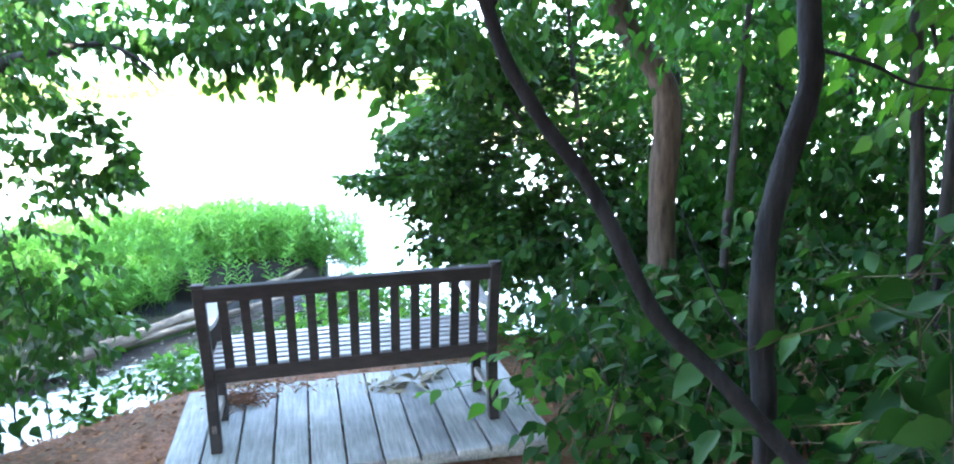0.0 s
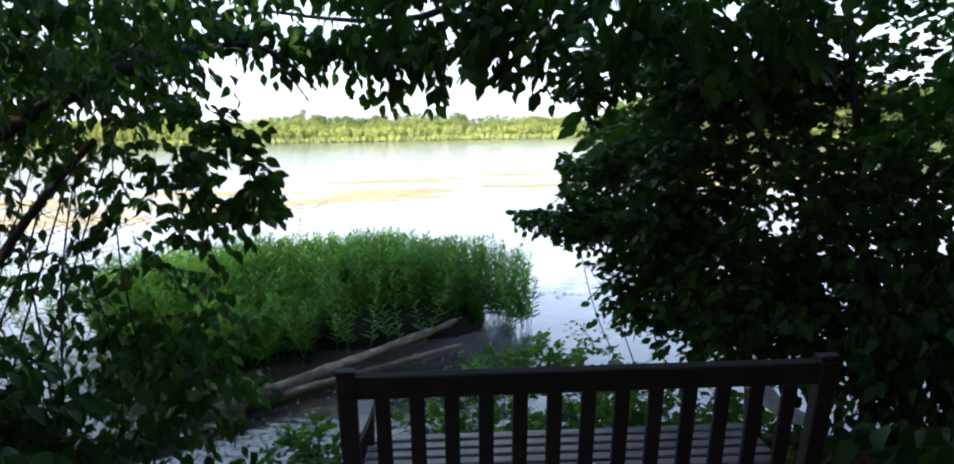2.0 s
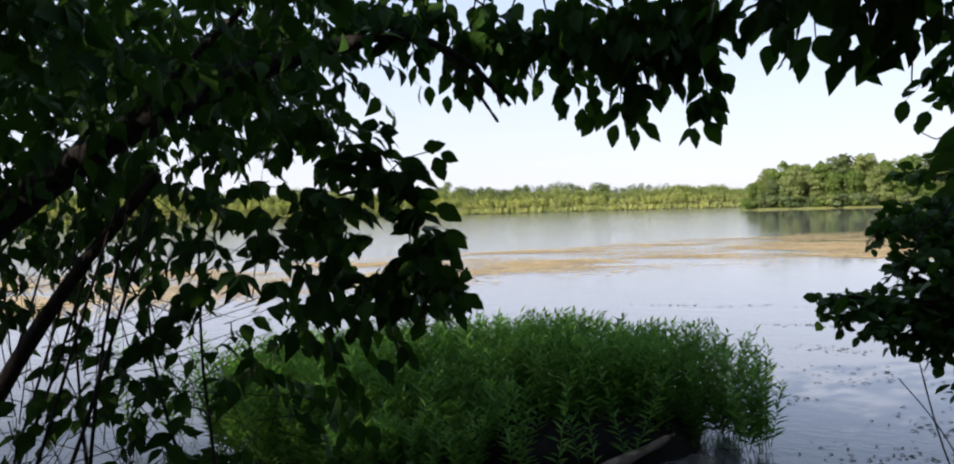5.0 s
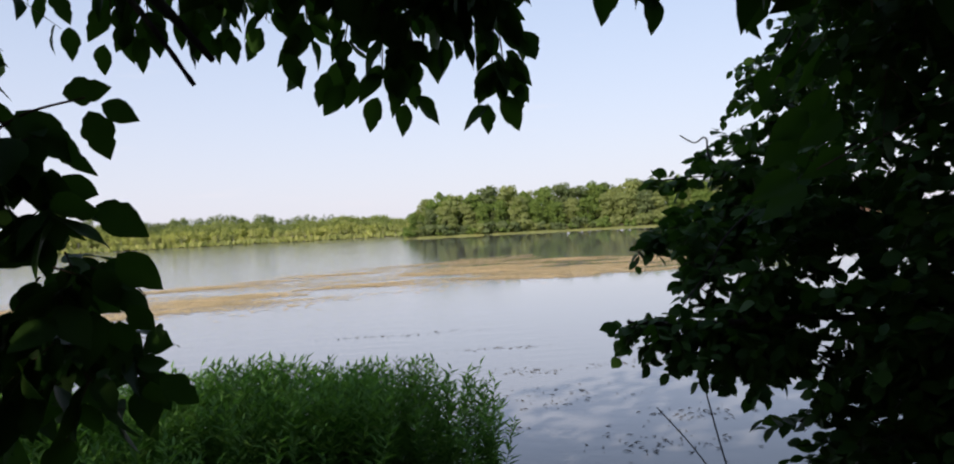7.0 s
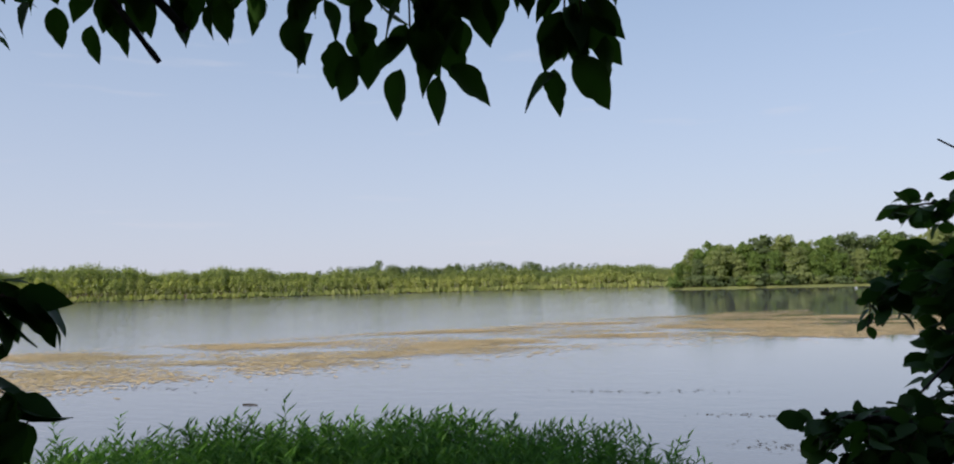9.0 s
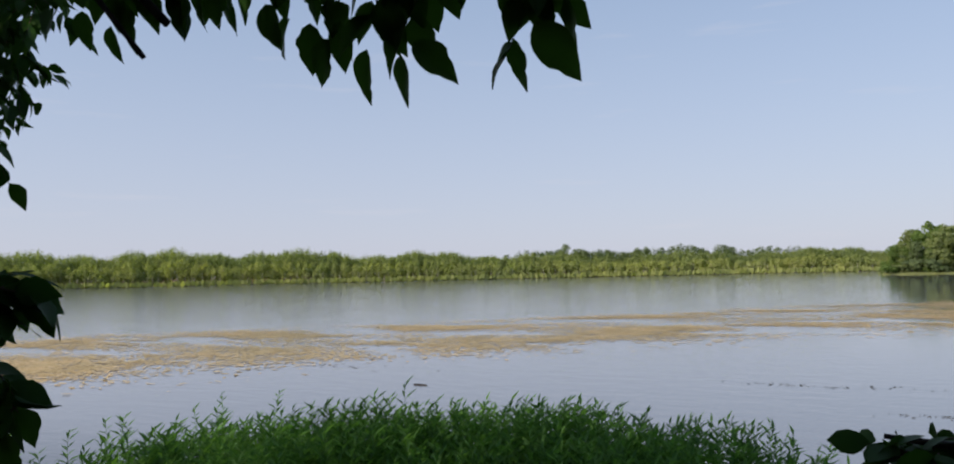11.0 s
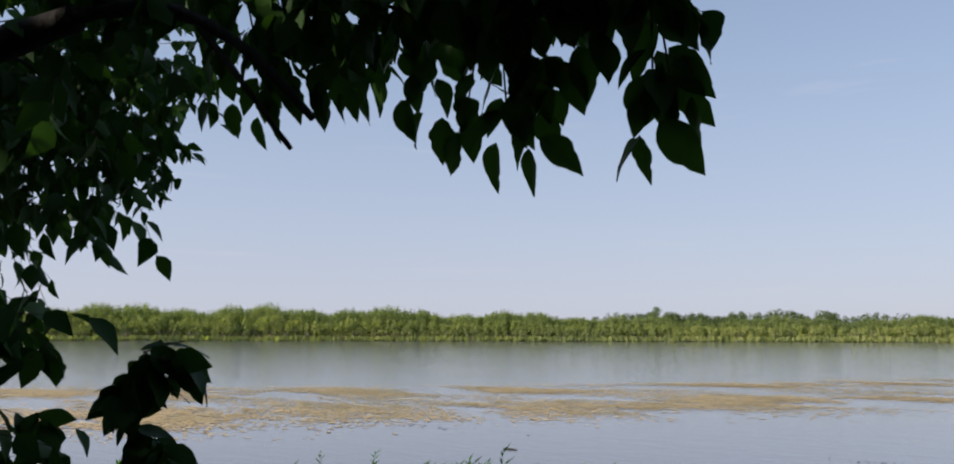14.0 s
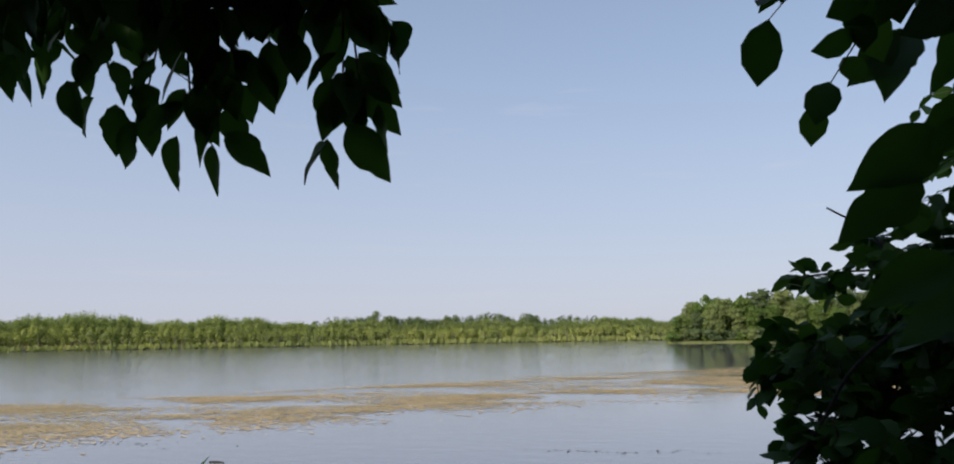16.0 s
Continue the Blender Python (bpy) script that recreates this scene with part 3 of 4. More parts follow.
# the outer sprays, whose broad blades show one by one
foliage(left, 19, [(-2.83, 6.80, 1.42, 0.10, 0.10, 0.10, 8), (-2.80, 6.78, 1.26, 0.09, 0.12, 0.08, 8), (-2.87, 6.75, 1.57, 0.09, 0.10, 0.08, 8), (-3.05, 6.75, 1.32, 0.14, 0.12, 0.14, 6), (-3.0, 6.75, 1.66, 0.12, 0.12, 0.08, 9), (-3.12, 6.75, 1.52, 0.12, 0.12, 0.10, 3), (-3.2, 6.75, 1.72, 0.12, 0.12, 0.10, 5), (-2.76, 6.76, 1.18, 0.06, 0.06, 0.05, 4),
                   (-3.22, 6.75, 1.1, 0.16, 0.12, 0.10, 2), (-2.95, 6.75, 1.08, 0.10, 0.1, 0.06, 3)], M_LEAF, size=(0.07, 0.108), length=(0.06, 0.14), k=6, droop=0.7, fine=True)
foliage(left, 17, [(-3.42, 7.28, 1.42, 0.12, 0.08, 0.14, 7), (-3.42, 7.28, 1.15, 0.12, 0.08, 0.10, 4), (-3.07, 7.42, 1.33, 0.06, 0.05, 0.07, 9), (-3.08, 7.42, 1.18, 0.06, 0.05, 0.05, 7), (-2.93, 7.40, 1.12, 0.02, 0.02, 0.02, 1), (-3.2, 7.5, 2.42, 0.4, 0.3, 0.2, 30)], M_LEAF, size=(0.085, 0.115), length=(0.04, 0.10), k=5, fine=True)
foliage(left, 18, [(-4.25, 7.55, 2.22, 0.22, 0.25, 0.20, 45), (-4.47, 8.05, 2.22, 0.24, 0.2, 0.16, 44), (-4.1, 7.9, 2.5, 0.35, 0.3, 0.25, 60)], M_LEAF, size=(0.05, 0.085), length=(0.12, 0.25))
limb("branch", [(-3.8, 6.8, 1.9), (-4.0, 7.4, 2.3), (-4.4, 8.0, 2.1)], 0.012, 0.003, M_BARK, left, 6, seed=19)
tr = np.random.default_rng(23)
ta = np.stack([tr.uniform(-5.4, -3.5, 420), tr.uniform(5.9, 7.0, 420), tr.uniform(-0.5, 1.3, 420)], 1)
tagged(sticks("brushwood", ta, ta + unit(tr.normal(size=(420, 3)) + np.array([0.2, 0, 0.5])) * tr.uniform(0.2, 0.7, (420, 1)), 0.003, M_BARK, left), kind="stuff")
low = tagged(empty("bank_shrub"), "low leafy green shrub at the foot of the bank", "shrub")
limb("stem", [(-3.3, 5.1, -0.45), (-3.3, 5.15, 0.0), (-3.2, 5.1, 0.5)], 0.012, 0.004, M_BARK, low, 6, seed=60)
foliage(low, 61, [(-3.4, 5.15, 0.22, 0.42, 0.6, 0.42, 110), (-3.9, 4.4, 0.6, 0.5, 0.7, 0.6, 80), (-4.0, 5.8, 0.15, 0.4, 0.4, 0.4, 70), (-3.92, 5.6, 0.40, 0.35, 0.3, 0.2, 50), (-2.85, 4.4, 0.55, 0.28, 0.28, 0.22, 34), (-4.2, 5.2, 0.5, 0.5, 0.4, 0.4, 90)], M_LEAF)

right = tagged(empty("shoreline_shrub"), "dense dark green shrub hanging over the lake edge", "shrub")
foliage(right, 12, [(-0.25, 7.75, 1.1, 0.36, 0.3, 0.42, 230), (0.1, 7.5, 0.6, 0.45, 0.35, 0.45, 240), (-0.48, 8.0, 1.0, 0.28, 0.3, 0.26, 190), (0.55, 7.35, 1.25, 0.45, 0.3, 0.42, 130), (-0.42, 8.15, 0.55, 0.36, 0.35, 0.32, 230), (-0.32, 8.25, 2.1, 0.28, 0.3, 0.3, 140), (-0.85, 7.5, 2.0, 0.18, 0.2, 0.22, 70), (1.7, 8.7, 1.5, 1.2, 0.5, 1.1, 220), 
                    (-0.50, 8.98, 1.46, 0.36, 0.4, 0.27, 200), (-0.28, 9.3, 2.0, 0.26, 0.3, 0.3, 110), (-0.1, 8.3, 1.5, 0.55, 0.5, 0.4, 250), (0.0, 7.85, 2.25, 0.66, 0.6, 0.48, 230), (-0.12, 8.1, 0.42, 0.50, 0.55, 0.45, 210), (0.7, 7.5, 0.5, 0.8, 0.5, 0.55, 260), (-0.12, 7.85, 1.88, 0.36, 0.3, 0.22, 130), (0.35, 7.8, 1.95, 0.4, 0.3, 0.3, 150),
                    (1.1, 8.0, 1.2, 1.1, 0.9, 1.3, 980), (0.9, 7.8, 3.0, 1.3, 0.9, 0.8, 330), (3.0, 8.3, 1.6, 1.5, 1.2, 2.0, 440)], M_LEAF, size=(0.05, 0.088), length=(0.12, 0.28), droop=0.3, drop=0.05, blunt=True)
foliage(right, 122, [(-1.00, 8.32, 0.94, 0.28, 0.30, 0.15, 150), (-1.34, 8.30, 0.98, 0.12, 0.12, 0.06, 26), (-0.86, 9.0, 1.32, 0.24, 0.22, 0.13, 80), (-1.14, 9.10, 1.30, 0.08, 0.08, 0.04, 10), (-0.85, 8.3, 1.16, 0.17, 0.2, 0.15, 60), (-0.72, 8.35, 1.42, 0.14, 0.2, 0.13, 70), (-1.06, 8.5, 1.17, 0.08, 0.14, 0.09, 26), (-1.04, 8.65, 1.36, 0.07, 0.1, 0.07, 18), (-0.94, 9.36, 1.59, 0.05, 0.06, 0.03, 6), (-0.80, 9.28, 1.67, 0.09, 0.1, 0.05, 14),
                     (-0.62, 9.1, 1.55, 0.16, 0.2, 0.18, 60)], M_LEAF, size=(0.05, 0.085), length=(0.05, 0.12), k=6, droop=0.3, drop=0.05, blunt=True)
for q, pts in enumerate(([(0.9, 7.7, -0.4), (0.7, 7.8, 0.8), (0.3, 8.2, 1.35), (-0.4, 8.8, 1.5), (-0.9, 9.05, 1.33), (-1.2, 9.12, 1.28)], [(0.5, 7.8, -0.45), (0.1, 7.9, 0.6), (-0.5, 8.1, 0.98), (-1.2, 8.28, 1.0), (-1.45, 8.28, 1.02)], [(0.6, 7.7, -0.4), (0.4, 7.6, 1.2), (-0.2, 7.6, 1.8), (-0.85, 7.65, 1.85)],
                         [(-0.5, 9.0, -0.62), (-0.78, 9.4, 0.05), (-1.016, 9.576, 0.38)], [(-0.55, 8.7, -0.62), (-0.88, 8.72, 0.1), (-1.03, 8.73, 0.69)], [(-0.55, 8.95, 1.5), (-0.78, 9.15, 1.66), (-0.80, 9.2, 1.79), (-0.86, 9.2, 1.77), (-0.93, 9.2, 1.81)], [(-0.4, 9.0, 1.5), (-0.75, 9.25, 1.6), (-1.0, 9.39, 1.6)], [(-0.5, 8.35, 1.66), (-0.82, 8.4, 1.47), (-1.00, 8.42, 1.33), (-1.10, 8.4, 1.18), (-1.22, 8.4, 1.04)])):
    limb("limb", pts, 0.024 if q < 3 else 0.006, 0.005 if q < 3 else 0.003, M_BARK, right, 7, seed=70 + q)

over = tagged(empty("overhanging_tree"), "leafy tree with boughs arching over the lake edge", "tree")
limb("trunk", [(1.10, 6.0, -0.3), (1.06, 6.03, 0.95), (1.09, 6.03, 1.55), (1.04, 6.03, 1.82), (0.84, 6.03, 2.10), (0.75, 6.03, 2.4), (0.65, 6.05, 3.3), (0.6, 6.05, 5.4)], 0.095, 0.06, M_BARK_RED, over, 12, seed=8)
limb("limb", [(0.68, 6.05, 3.1), (-0.5, 6.6, 2.9), (-1.3, 7.1, 2.6), (-1.75, 7.5, 2.42), (-2.1, 7.62, 2.36), (-2.55, 7.62, 2.38), (-3.05, 7.55, 2.45)], 0.045, 0.010, M_BARK, over, 8, seed=9)
foliage(over, 13, [(-2.2, 7.1, 2.52, 0.65, 0.3, 0.12, 38), (-1.5, 6.9, 2.36, 0.45, 0.3, 0.16, 42), (-0.85, 6.9, 2.22, 0.5, 0.4, 0.28, 60), (-0.15, 6.85, 2.3, 0.6, 0.5, 0.42, 75),
                   (0.5, 6.5, 2.9, 0.9, 0.8, 0.6, 76)], M_LEAF, length=(0.2, 0.4))


NEAR = [near_leaf(k) for k in range(6)]
rng = random.Random(77)


def hanging_spray(anchor, tip, count, size=(0.085, 0.13)):
    """A twig that hangs from a limb, with drooping leaves in pairs."""
    a, t = Vector(anchor), Vector(tip) + Vector((0, 0, 0.012))
    mid = (a + t) / 2 + Vector((rng.uniform(-0.04, 0.04), rng.uniform(-0.05, 0.05), 0.03))
    twig = limb("branch", [a, mid, t], 0.0045, 0.002, M_TWIG, over, 5, 5, seed=rng.randrange(999))
    line = spline([a, mid, t], 8)
    for i in range(count):
        f = 0.12 + 0.88 * (i // 2 + 0.5) / ((count + 1) // 2)
        p = line[min(len(line) - 1, int(f * (len(line) - 1)))]
        ang = rng.uniform(0, 2 * math.pi) if i % 2 == 0 else ang + math.pi + rng.uniform(-0.6, 0.6)
        d = Vector((math.cos(ang) * 0.75, math.sin(ang) * 0.6, -rng.uniform(0.55, 1.7))).normalized()
        nrm = Vector((rng.uniform(-0.6, 0.6), -1.0 + rng.uniform(-0.5, 0.9), rng.uniform(0.0, 0.8)))
        sd = nrm.cross(d).normalized()
        up = d.cross(sd)
        k = rng.uniform(*size)
        stalk = 0.018
        m = Matrix((d, sd * rng.uniform(0.82, 1.1), up)).transposed().to_4x4()
        ob = new("leaf", NEAR[rng.randrange(6)])
        ob.parent = twig
        ob.matrix_basis = Matrix.Translation(p + d * stalk) @ m @ Matrix.Diagonal((k, k, k, 1))
    return twig


for a, t, n in (((-2.30, 7.65, 2.36), (-2.28, 7.74, 1.86), 22), ((-2.24, 7.65, 2.36), (-2.21, 7.75, 1.85), 18), ((-2.36, 7.65, 2.36), (-2.40, 7.76, 1.92), 20), ((-2.46, 7.64, 2.36), (-2.50, 7.76, 1.99), 18), ((-2.18, 7.66, 2.37), (-2.18, 7.76, 1.90), 16),
                ((-2.58, 7.62, 2.36), (-2.62, 7.75, 2.05), 14), ((-2.70, 7.6, 2.38), (-2.74, 7.73, 2.07), 14), ((-2.08, 7.66, 2.38), (-2.11, 7.74, 1.98), 14), ((-1.98, 7.68, 2.38), (-1.95, 7.75, 1.85), 24), ((-1.92, 7.68, 2.40), (-1.91, 7.74, 1.86), 22), ((-2.0, 7.66, 2.38), (-1.99, 7.72, 1.98), 14), ((-1.97, 7.6, 2.42), (-1.95, 7.70, 2.06), 12),
                ((-2.88, 7.58, 2.4), (-2.95, 7.70, 2.05), 14), ((-3.02, 7.55, 2.42), (-3.06, 7.70, 2.06), 14), ((-3.16, 7.55, 2.42), (-3.22, 7.70, 2.12), 12), ((-2.48, 7.58, 2.38), (-2.38, 7.64, 2.08), 14), ((-1.28, 7.05, 2.5), (-1.28, 6.83, 1.76), 3),
                ((-2.80, 7.5, 2.38), (-2.82, 7.6, 2.14), 12), ((-1.36, 6.95, 2.3), (-1.30, 6.84, 1.95), 8), ((-1.55, 7.0, 2.3), (-1.52, 6.95, 1.92), 10), ((-1.1, 6.95, 2.3), (-1.08, 6.9, 1.9), 10)):
    hanging_spray(a, t, n)


def single_leaf(twig, tip, base, turn, wide=1.0):
    """One blade from its base to its tip, turned about its rib."""
    b, d = Vector(base), Vector(tip) - Vector(base)
    k = d.length
    d.normalize()
    sd = (Matrix.Rotation(turn, 3, d) @ Vector((0.35, -1, 0.15))).cross(d).normalized()
    ob = new("leaf", NEAR[rng.randrange(6)])
    ob.parent = twig
    ob.matrix_basis = Matrix.Translation(b) @ Matrix((d, sd * wide, d.cross(sd))).transposed().to_4x4() @ Matrix.Diagonal((k, k, k, 1))


# the lowest blades of the hanging sprays
fringe = limb("branch", [(-2.9, 7.62, 2.40), (-2.55, 7.70, 2.16), (-2.2, 7.72, 2.08), (-1.9, 7.72, 2.05)], 0.005, 0.003, M_TWIG, over, 6, seed=31)
for tip, base, turn in (((-2.334, 7.76, 1.706), (-2.295, 7.72, 1.809), 0.5), ((-2.232, 7.76, 1.689), (-2.212, 7.72, 1.785), 0.7), ((-2.105, 7.76, 1.727), (-2.185, 7.72, 1.805), -0.3), ((-1.971, 7.76, 1.683), (-1.967, 7.72, 1.775), 0.8), ((-2.051, 7.76, 1.709), (-1.968, 7.72, 1.765), 0.9),
                        ((-1.857, 7.76, 1.693), (-1.927, 7.72, 1.795), 0.1), ((-1.833, 7.76, 1.865), (-1.905, 7.72, 1.93), -0.2), ((-1.872, 7.76, 1.744), (-1.863, 7.72, 1.83), 1.0), ((-2.104, 7.76, 1.845), (-2.125, 7.72, 1.95), 0.0), ((-2.09, 7.76, 1.864), (-2.094, 7.72, 1.978), -0.4),
                        ((-2.473, 7.76, 1.763), (-2.394, 7.72, 1.848), 0.2), ((-2.475, 7.76, 1.788), (-2.444, 7.72, 1.89), -0.3), ((-2.587, 7.76, 1.846), (-2.501, 7.72, 1.91), 0.3), ((-2.565, 7.76, 1.918), (-2.528, 7.72, 2.01), 0.0), ((-2.689, 7.76, 1.939), (-2.628, 7.72, 2.03), 0.3),
                        ((-2.776, 7.76, 1.96), (-2.718, 7.72, 2.03), -0.2), ((-1.87, 7.76, 1.937), (-1.887, 7.72, 2.03), 0.4), ((-2.973, 7.68, 1.899), (-2.95, 7.66, 2.0), 0.4), ((-3.04, 7.68, 1.96), (-2.99, 7.66, 2.05), -0.3), ((-2.93, 7.72, 1.95), (-2.92, 7.68, 2.05), 0.1),
                        ((-2.40, 7.76, 1.78), (-2.36, 7.72, 1.88), 0.2), ((-2.00, 7.75, 1.79), (-1.95, 7.72, 1.89), 0.0), ((-1.91, 7.75, 1.77), (-1.93, 7.72, 1.88), -0.3), ((-3.105, 7.73, 1.906), (-3.08, 7.70, 1.995), 0.2), ((-3.172, 7.7, 1.948), (-3.17, 7.68, 2.045), -0.2), ((-2.997, 7.7, 1.933), (-3.01, 7.68, 2.035), 0.1),
                        ((-2.816, 7.7, 1.932), (-2.808, 7.7, 2.013), 0.5), ((-2.759, 7.7, 1.925), (-2.751, 7.7, 2.005), 0.6), ((-2.703, 7.7, 1.919), (-2.711, 7.7, 2.007), 0.2), ((-2.517, 7.7, 1.84), (-2.55, 7.7, 1.945), 0.3)):
    single_leaf(fringe, tip, base, turn, 0.92)
# broad blades of the outermost spray over the water's edge
near_twig = limb("branch", [(0.772, 8.068, 2.004), (-0.173, 7.974, 1.815), (-0.702, 7.841, 1.626), (-0.929, 7.804, 1.532)], 0.006, 0.003, M_TWIG, over, 6, seed=32)
for tip, base, turn in (((-1.089, 7.785, 1.626), (-0.938, 7.823, 1.717), 0.0), ((-1.108, 7.785, 1.546), (-0.976, 7.823, 1.645), 0.2), ((-0.985, 7.823, 1.692), (-0.834, 7.879, 1.777), -0.2), ((-1.042, 8.068, 1.456), (-0.872, 8.068, 1.532), 0.3), ((-0.967, 8.163, 1.38), (-0.796, 8.163, 1.494), 0.6),
                        ((-1.023, 7.785, 1.781), (-0.976, 7.879, 1.91), 0.5), ((-1.065, 7.785, 1.815), (-0.948, 7.879, 1.9), 0.3), ((-0.91, 7.879, 1.796), (-0.872, 7.879, 1.947), -0.3), ((-0.853, 8.068, 1.626), (-0.702, 8.068, 1.74), 0.2), ((-0.796, 8.163, 1.513), (-0.645, 8.163, 1.626), 0.0)):
    single_leaf(near_twig, tip, base, turn, 0.88)

# the outermost blades of the dogwood
edge_twig = limb("branch", [(-3.2, 6.75, 1.4), (-2.95, 6.74, 1.55), (-2.84, 6.74, 1.63), (-2.72, 6.74, 1.66)], 0.004, 0.002, M_TWIG, left, 5, seed=33)
for tip, base in (((-2.685, 6.77, 1.682), (-2.758, 6.74, 1.668)), ((-2.692, 6.77, 1.553), (-2.715, 6.74, 1.637)), ((-2.639, 6.77, 1.62), (-2.693, 6.74, 1.648)),
                  ((-2.76, 6.77, 1.555), (-2.837, 6.74, 1.642)), ((-2.864, 6.77, 1.736), (-2.922, 6.74, 1.726)), ((-2.633, 6.77, 1.417), (-2.712, 6.74, 1.475)),
                  ((-2.616, 6.77, 1.318), (-2.68, 6.74, 1.39)), ((-2.634, 6.77, 1.245), (-2.666, 6.74, 1.3)), ((-2.684, 6.77, 1.207), (-2.684, 6.74, 1.275)),
                  ((-2.56, 6.77, 1.119), (-2.619, 6.74, 1.172)), ((-2.61, 6.77, 1.197), (-2.657, 6.74, 1.194)), ((-2.626, 6.77, 1.107), (-2.636, 6.74, 1.168)),
                  ((-2.737, 6.77, 1.07), (-2.75, 6.74, 1.137)), ((-2.694, 6.77, 1.294), (-2.716, 6.74, 1.365))):
    single_leaf(edge_twig, tip, base, rng.uniform(-0.4, 0.5), 1.05)

foliage(over, 131, [(-2.3, 7.72, 2.20, 0.36, 0.08, 0.09, 20), (-2.85, 7.72, 2.28, 0.36, 0.14, 0.08, 18), (-2.03, 7.72, 2.18, 0.05, 0.08, 0.08, 10), (-1.66, 7.3, 2.16, 0.26, 0.12, 0.05, 12)], M_LEAF, length=(0.1, 0.2), k=6, size=(0.08, 0.13), droop=1.3, fine=True)

stem_a = tagged(empty("leaning_sapling"), "slender dark sapling leaning across the path edge", "tree")
limb("trunk", [(1.12, 2.55, -0.35), (0.93, 2.52, 0.45), (0.75, 2.5, 0.84), (0.576, 2.49, 1.052), (0.428, 2.5, 1.22), (0.321, 2.5, 1.333), (0.25, 2.5, 1.478), (0.183, 2.5, 1.607), (0.094, 2.5, 1.734), (0.01, 2.5, 1.92), (-0.11, 2.5, 2.45), (-0.2, 2.6, 3.6)], 0.020, 0.0115, M_BARK_SAPLING, stem_a, 12, seed=10)
limb("branch", [(0.012, 2.5, 1.91), (0.05, 2.5, 1.96), (0.15, 2.52, 2.04), (0.3, 2.6, 2.3)], 0.006, 0.003, M_BARK_SAPLING, stem_a, 6, seed=80)
limb("branch", [(0.0, 2.5, 1.94), (-0.11, 2.52, 1.96), (-0.3, 2.6, 2.08)], 0.006, 0.003, M_BARK_SAPLING, stem_a, 6, seed=81)
stem_b = tagged(empty("sapling"), "upright dark grey sapling with a crooked stem", "tree")
limb("trunk", [(0.69, 2.85, -0.05), (0.66, 2.85, 0.88), (0.64, 2.85, 1.16), (0.645, 2.85, 1.40), (0.68, 2.85, 1.58), (0.73, 2.85, 1.77), (0.72, 2.85, 1.94), (0.70, 2.9, 2.6), (0.8, 2.9, 3.7)], 0.031, 0.024, M_BARK_SAPLING, stem_b, 12, seed=11)
limb("branch", [(0.74, 2.85, 1.84), (0.88, 2.88, 1.80), (1.02, 2.95, 1.75), (1.3, 3.1, 1.72)], 0.006, 0.003, M_BARK_SAPLING, stem_b, 6, seed=82)
limb("branch", [(0.66, 2.86, 1.1), (0.56, 2.95, 1.25), (0.5, 3.1, 1.45)], 0.005, 0.002, M_BARK_SAPLING, stem_b, 6, seed=83)


def shrub(seed, volumes, mat, label, stems=3, **kw):
    sh = tagged(empty("undergrowth_shrub"), label, "shrub", "undergrowth shrubs")
    cx, cy = volumes[0][0], volumes[0][1]
    for q in range(stems):
        a = q * 2.2 + seed
        limb("stem", [(cx + 0.08 * math.cos(a), cy + 0.08 * math.sin(a), ground_height(cx, cy) - 0.05), (cx + 0.2 * math.cos(a), cy + 0.2 * math.sin(a), 0.3), (cx + 0.4 * math.cos(a), cy + 0.4 * math.sin(a), 0.8)], 0.009, 0.003, M_BARK, sh, 5, 4, seed=seed + q)
    foliage(sh, seed, volumes, mat, **kw)
    return sh


GREEN = "leafy green woodland shrub growing beside the path"
shrub(101, [(0.72, 4.1, 0.42, 0.48, 0.6, 0.36, 110)], M_LEAF_SHADED, "green young shrub growing beside the bench", size=(0.06, 0.12))
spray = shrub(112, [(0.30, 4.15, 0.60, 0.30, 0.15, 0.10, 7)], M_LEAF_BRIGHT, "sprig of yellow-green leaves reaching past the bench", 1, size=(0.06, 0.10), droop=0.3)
shrub(102, [(1.5, 4.4, 0.55, 0.7, 0.8, 0.5, 200)], M_LEAF_SHADED, GREEN, size=(0.055, 0.105))
shrub(103, [(2.5, 5.4, 0.8, 1.1, 1.2, 0.8, 330)], M_LEAF_SHADED, GREEN, size=(0.055, 0.105))
shrub(104, [(0.75, 5.2, 0.45, 0.5, 0.5, 0.4, 110)], M_LEAF_SHADED, GREEN)
shrub(105, [(1.7, 3.0, 0.5, 0.7, 0.7, 0.6, 220)], M_LEAF_SHADED, GREEN, size=(0.055, 0.105))
shrub(106, [(1.0, 2.3, 0.45, 0.35, 0.4, 0.4, 70)], M_LEAF_SHADED, GREEN)
shrub(107, [(0.9, 6.8, 0.5, 0.7, 0.6, 0.6, 220)], M_LEAF_SHADED, GREEN, size=(0.055, 0.105))
shrub(108, [(3.2, 3.8, 0.9, 1.0, 1.0, 0.9, 260)], M_LEAF_SHADED, GREEN, size=(0.055, 0.105))
shrub(109, [(1.0, 2.7, 1.26, 0.22, 0.16, 0.18, 18), (0.95, 2.7, 1.0, 0.2, 0.14, 0.10, 10)], M_LEAF_SHADED, "shrub with large bright green leaves beside the path", 1, k=5, size=(0.08, 0.12), droop=0.2, fine=True)


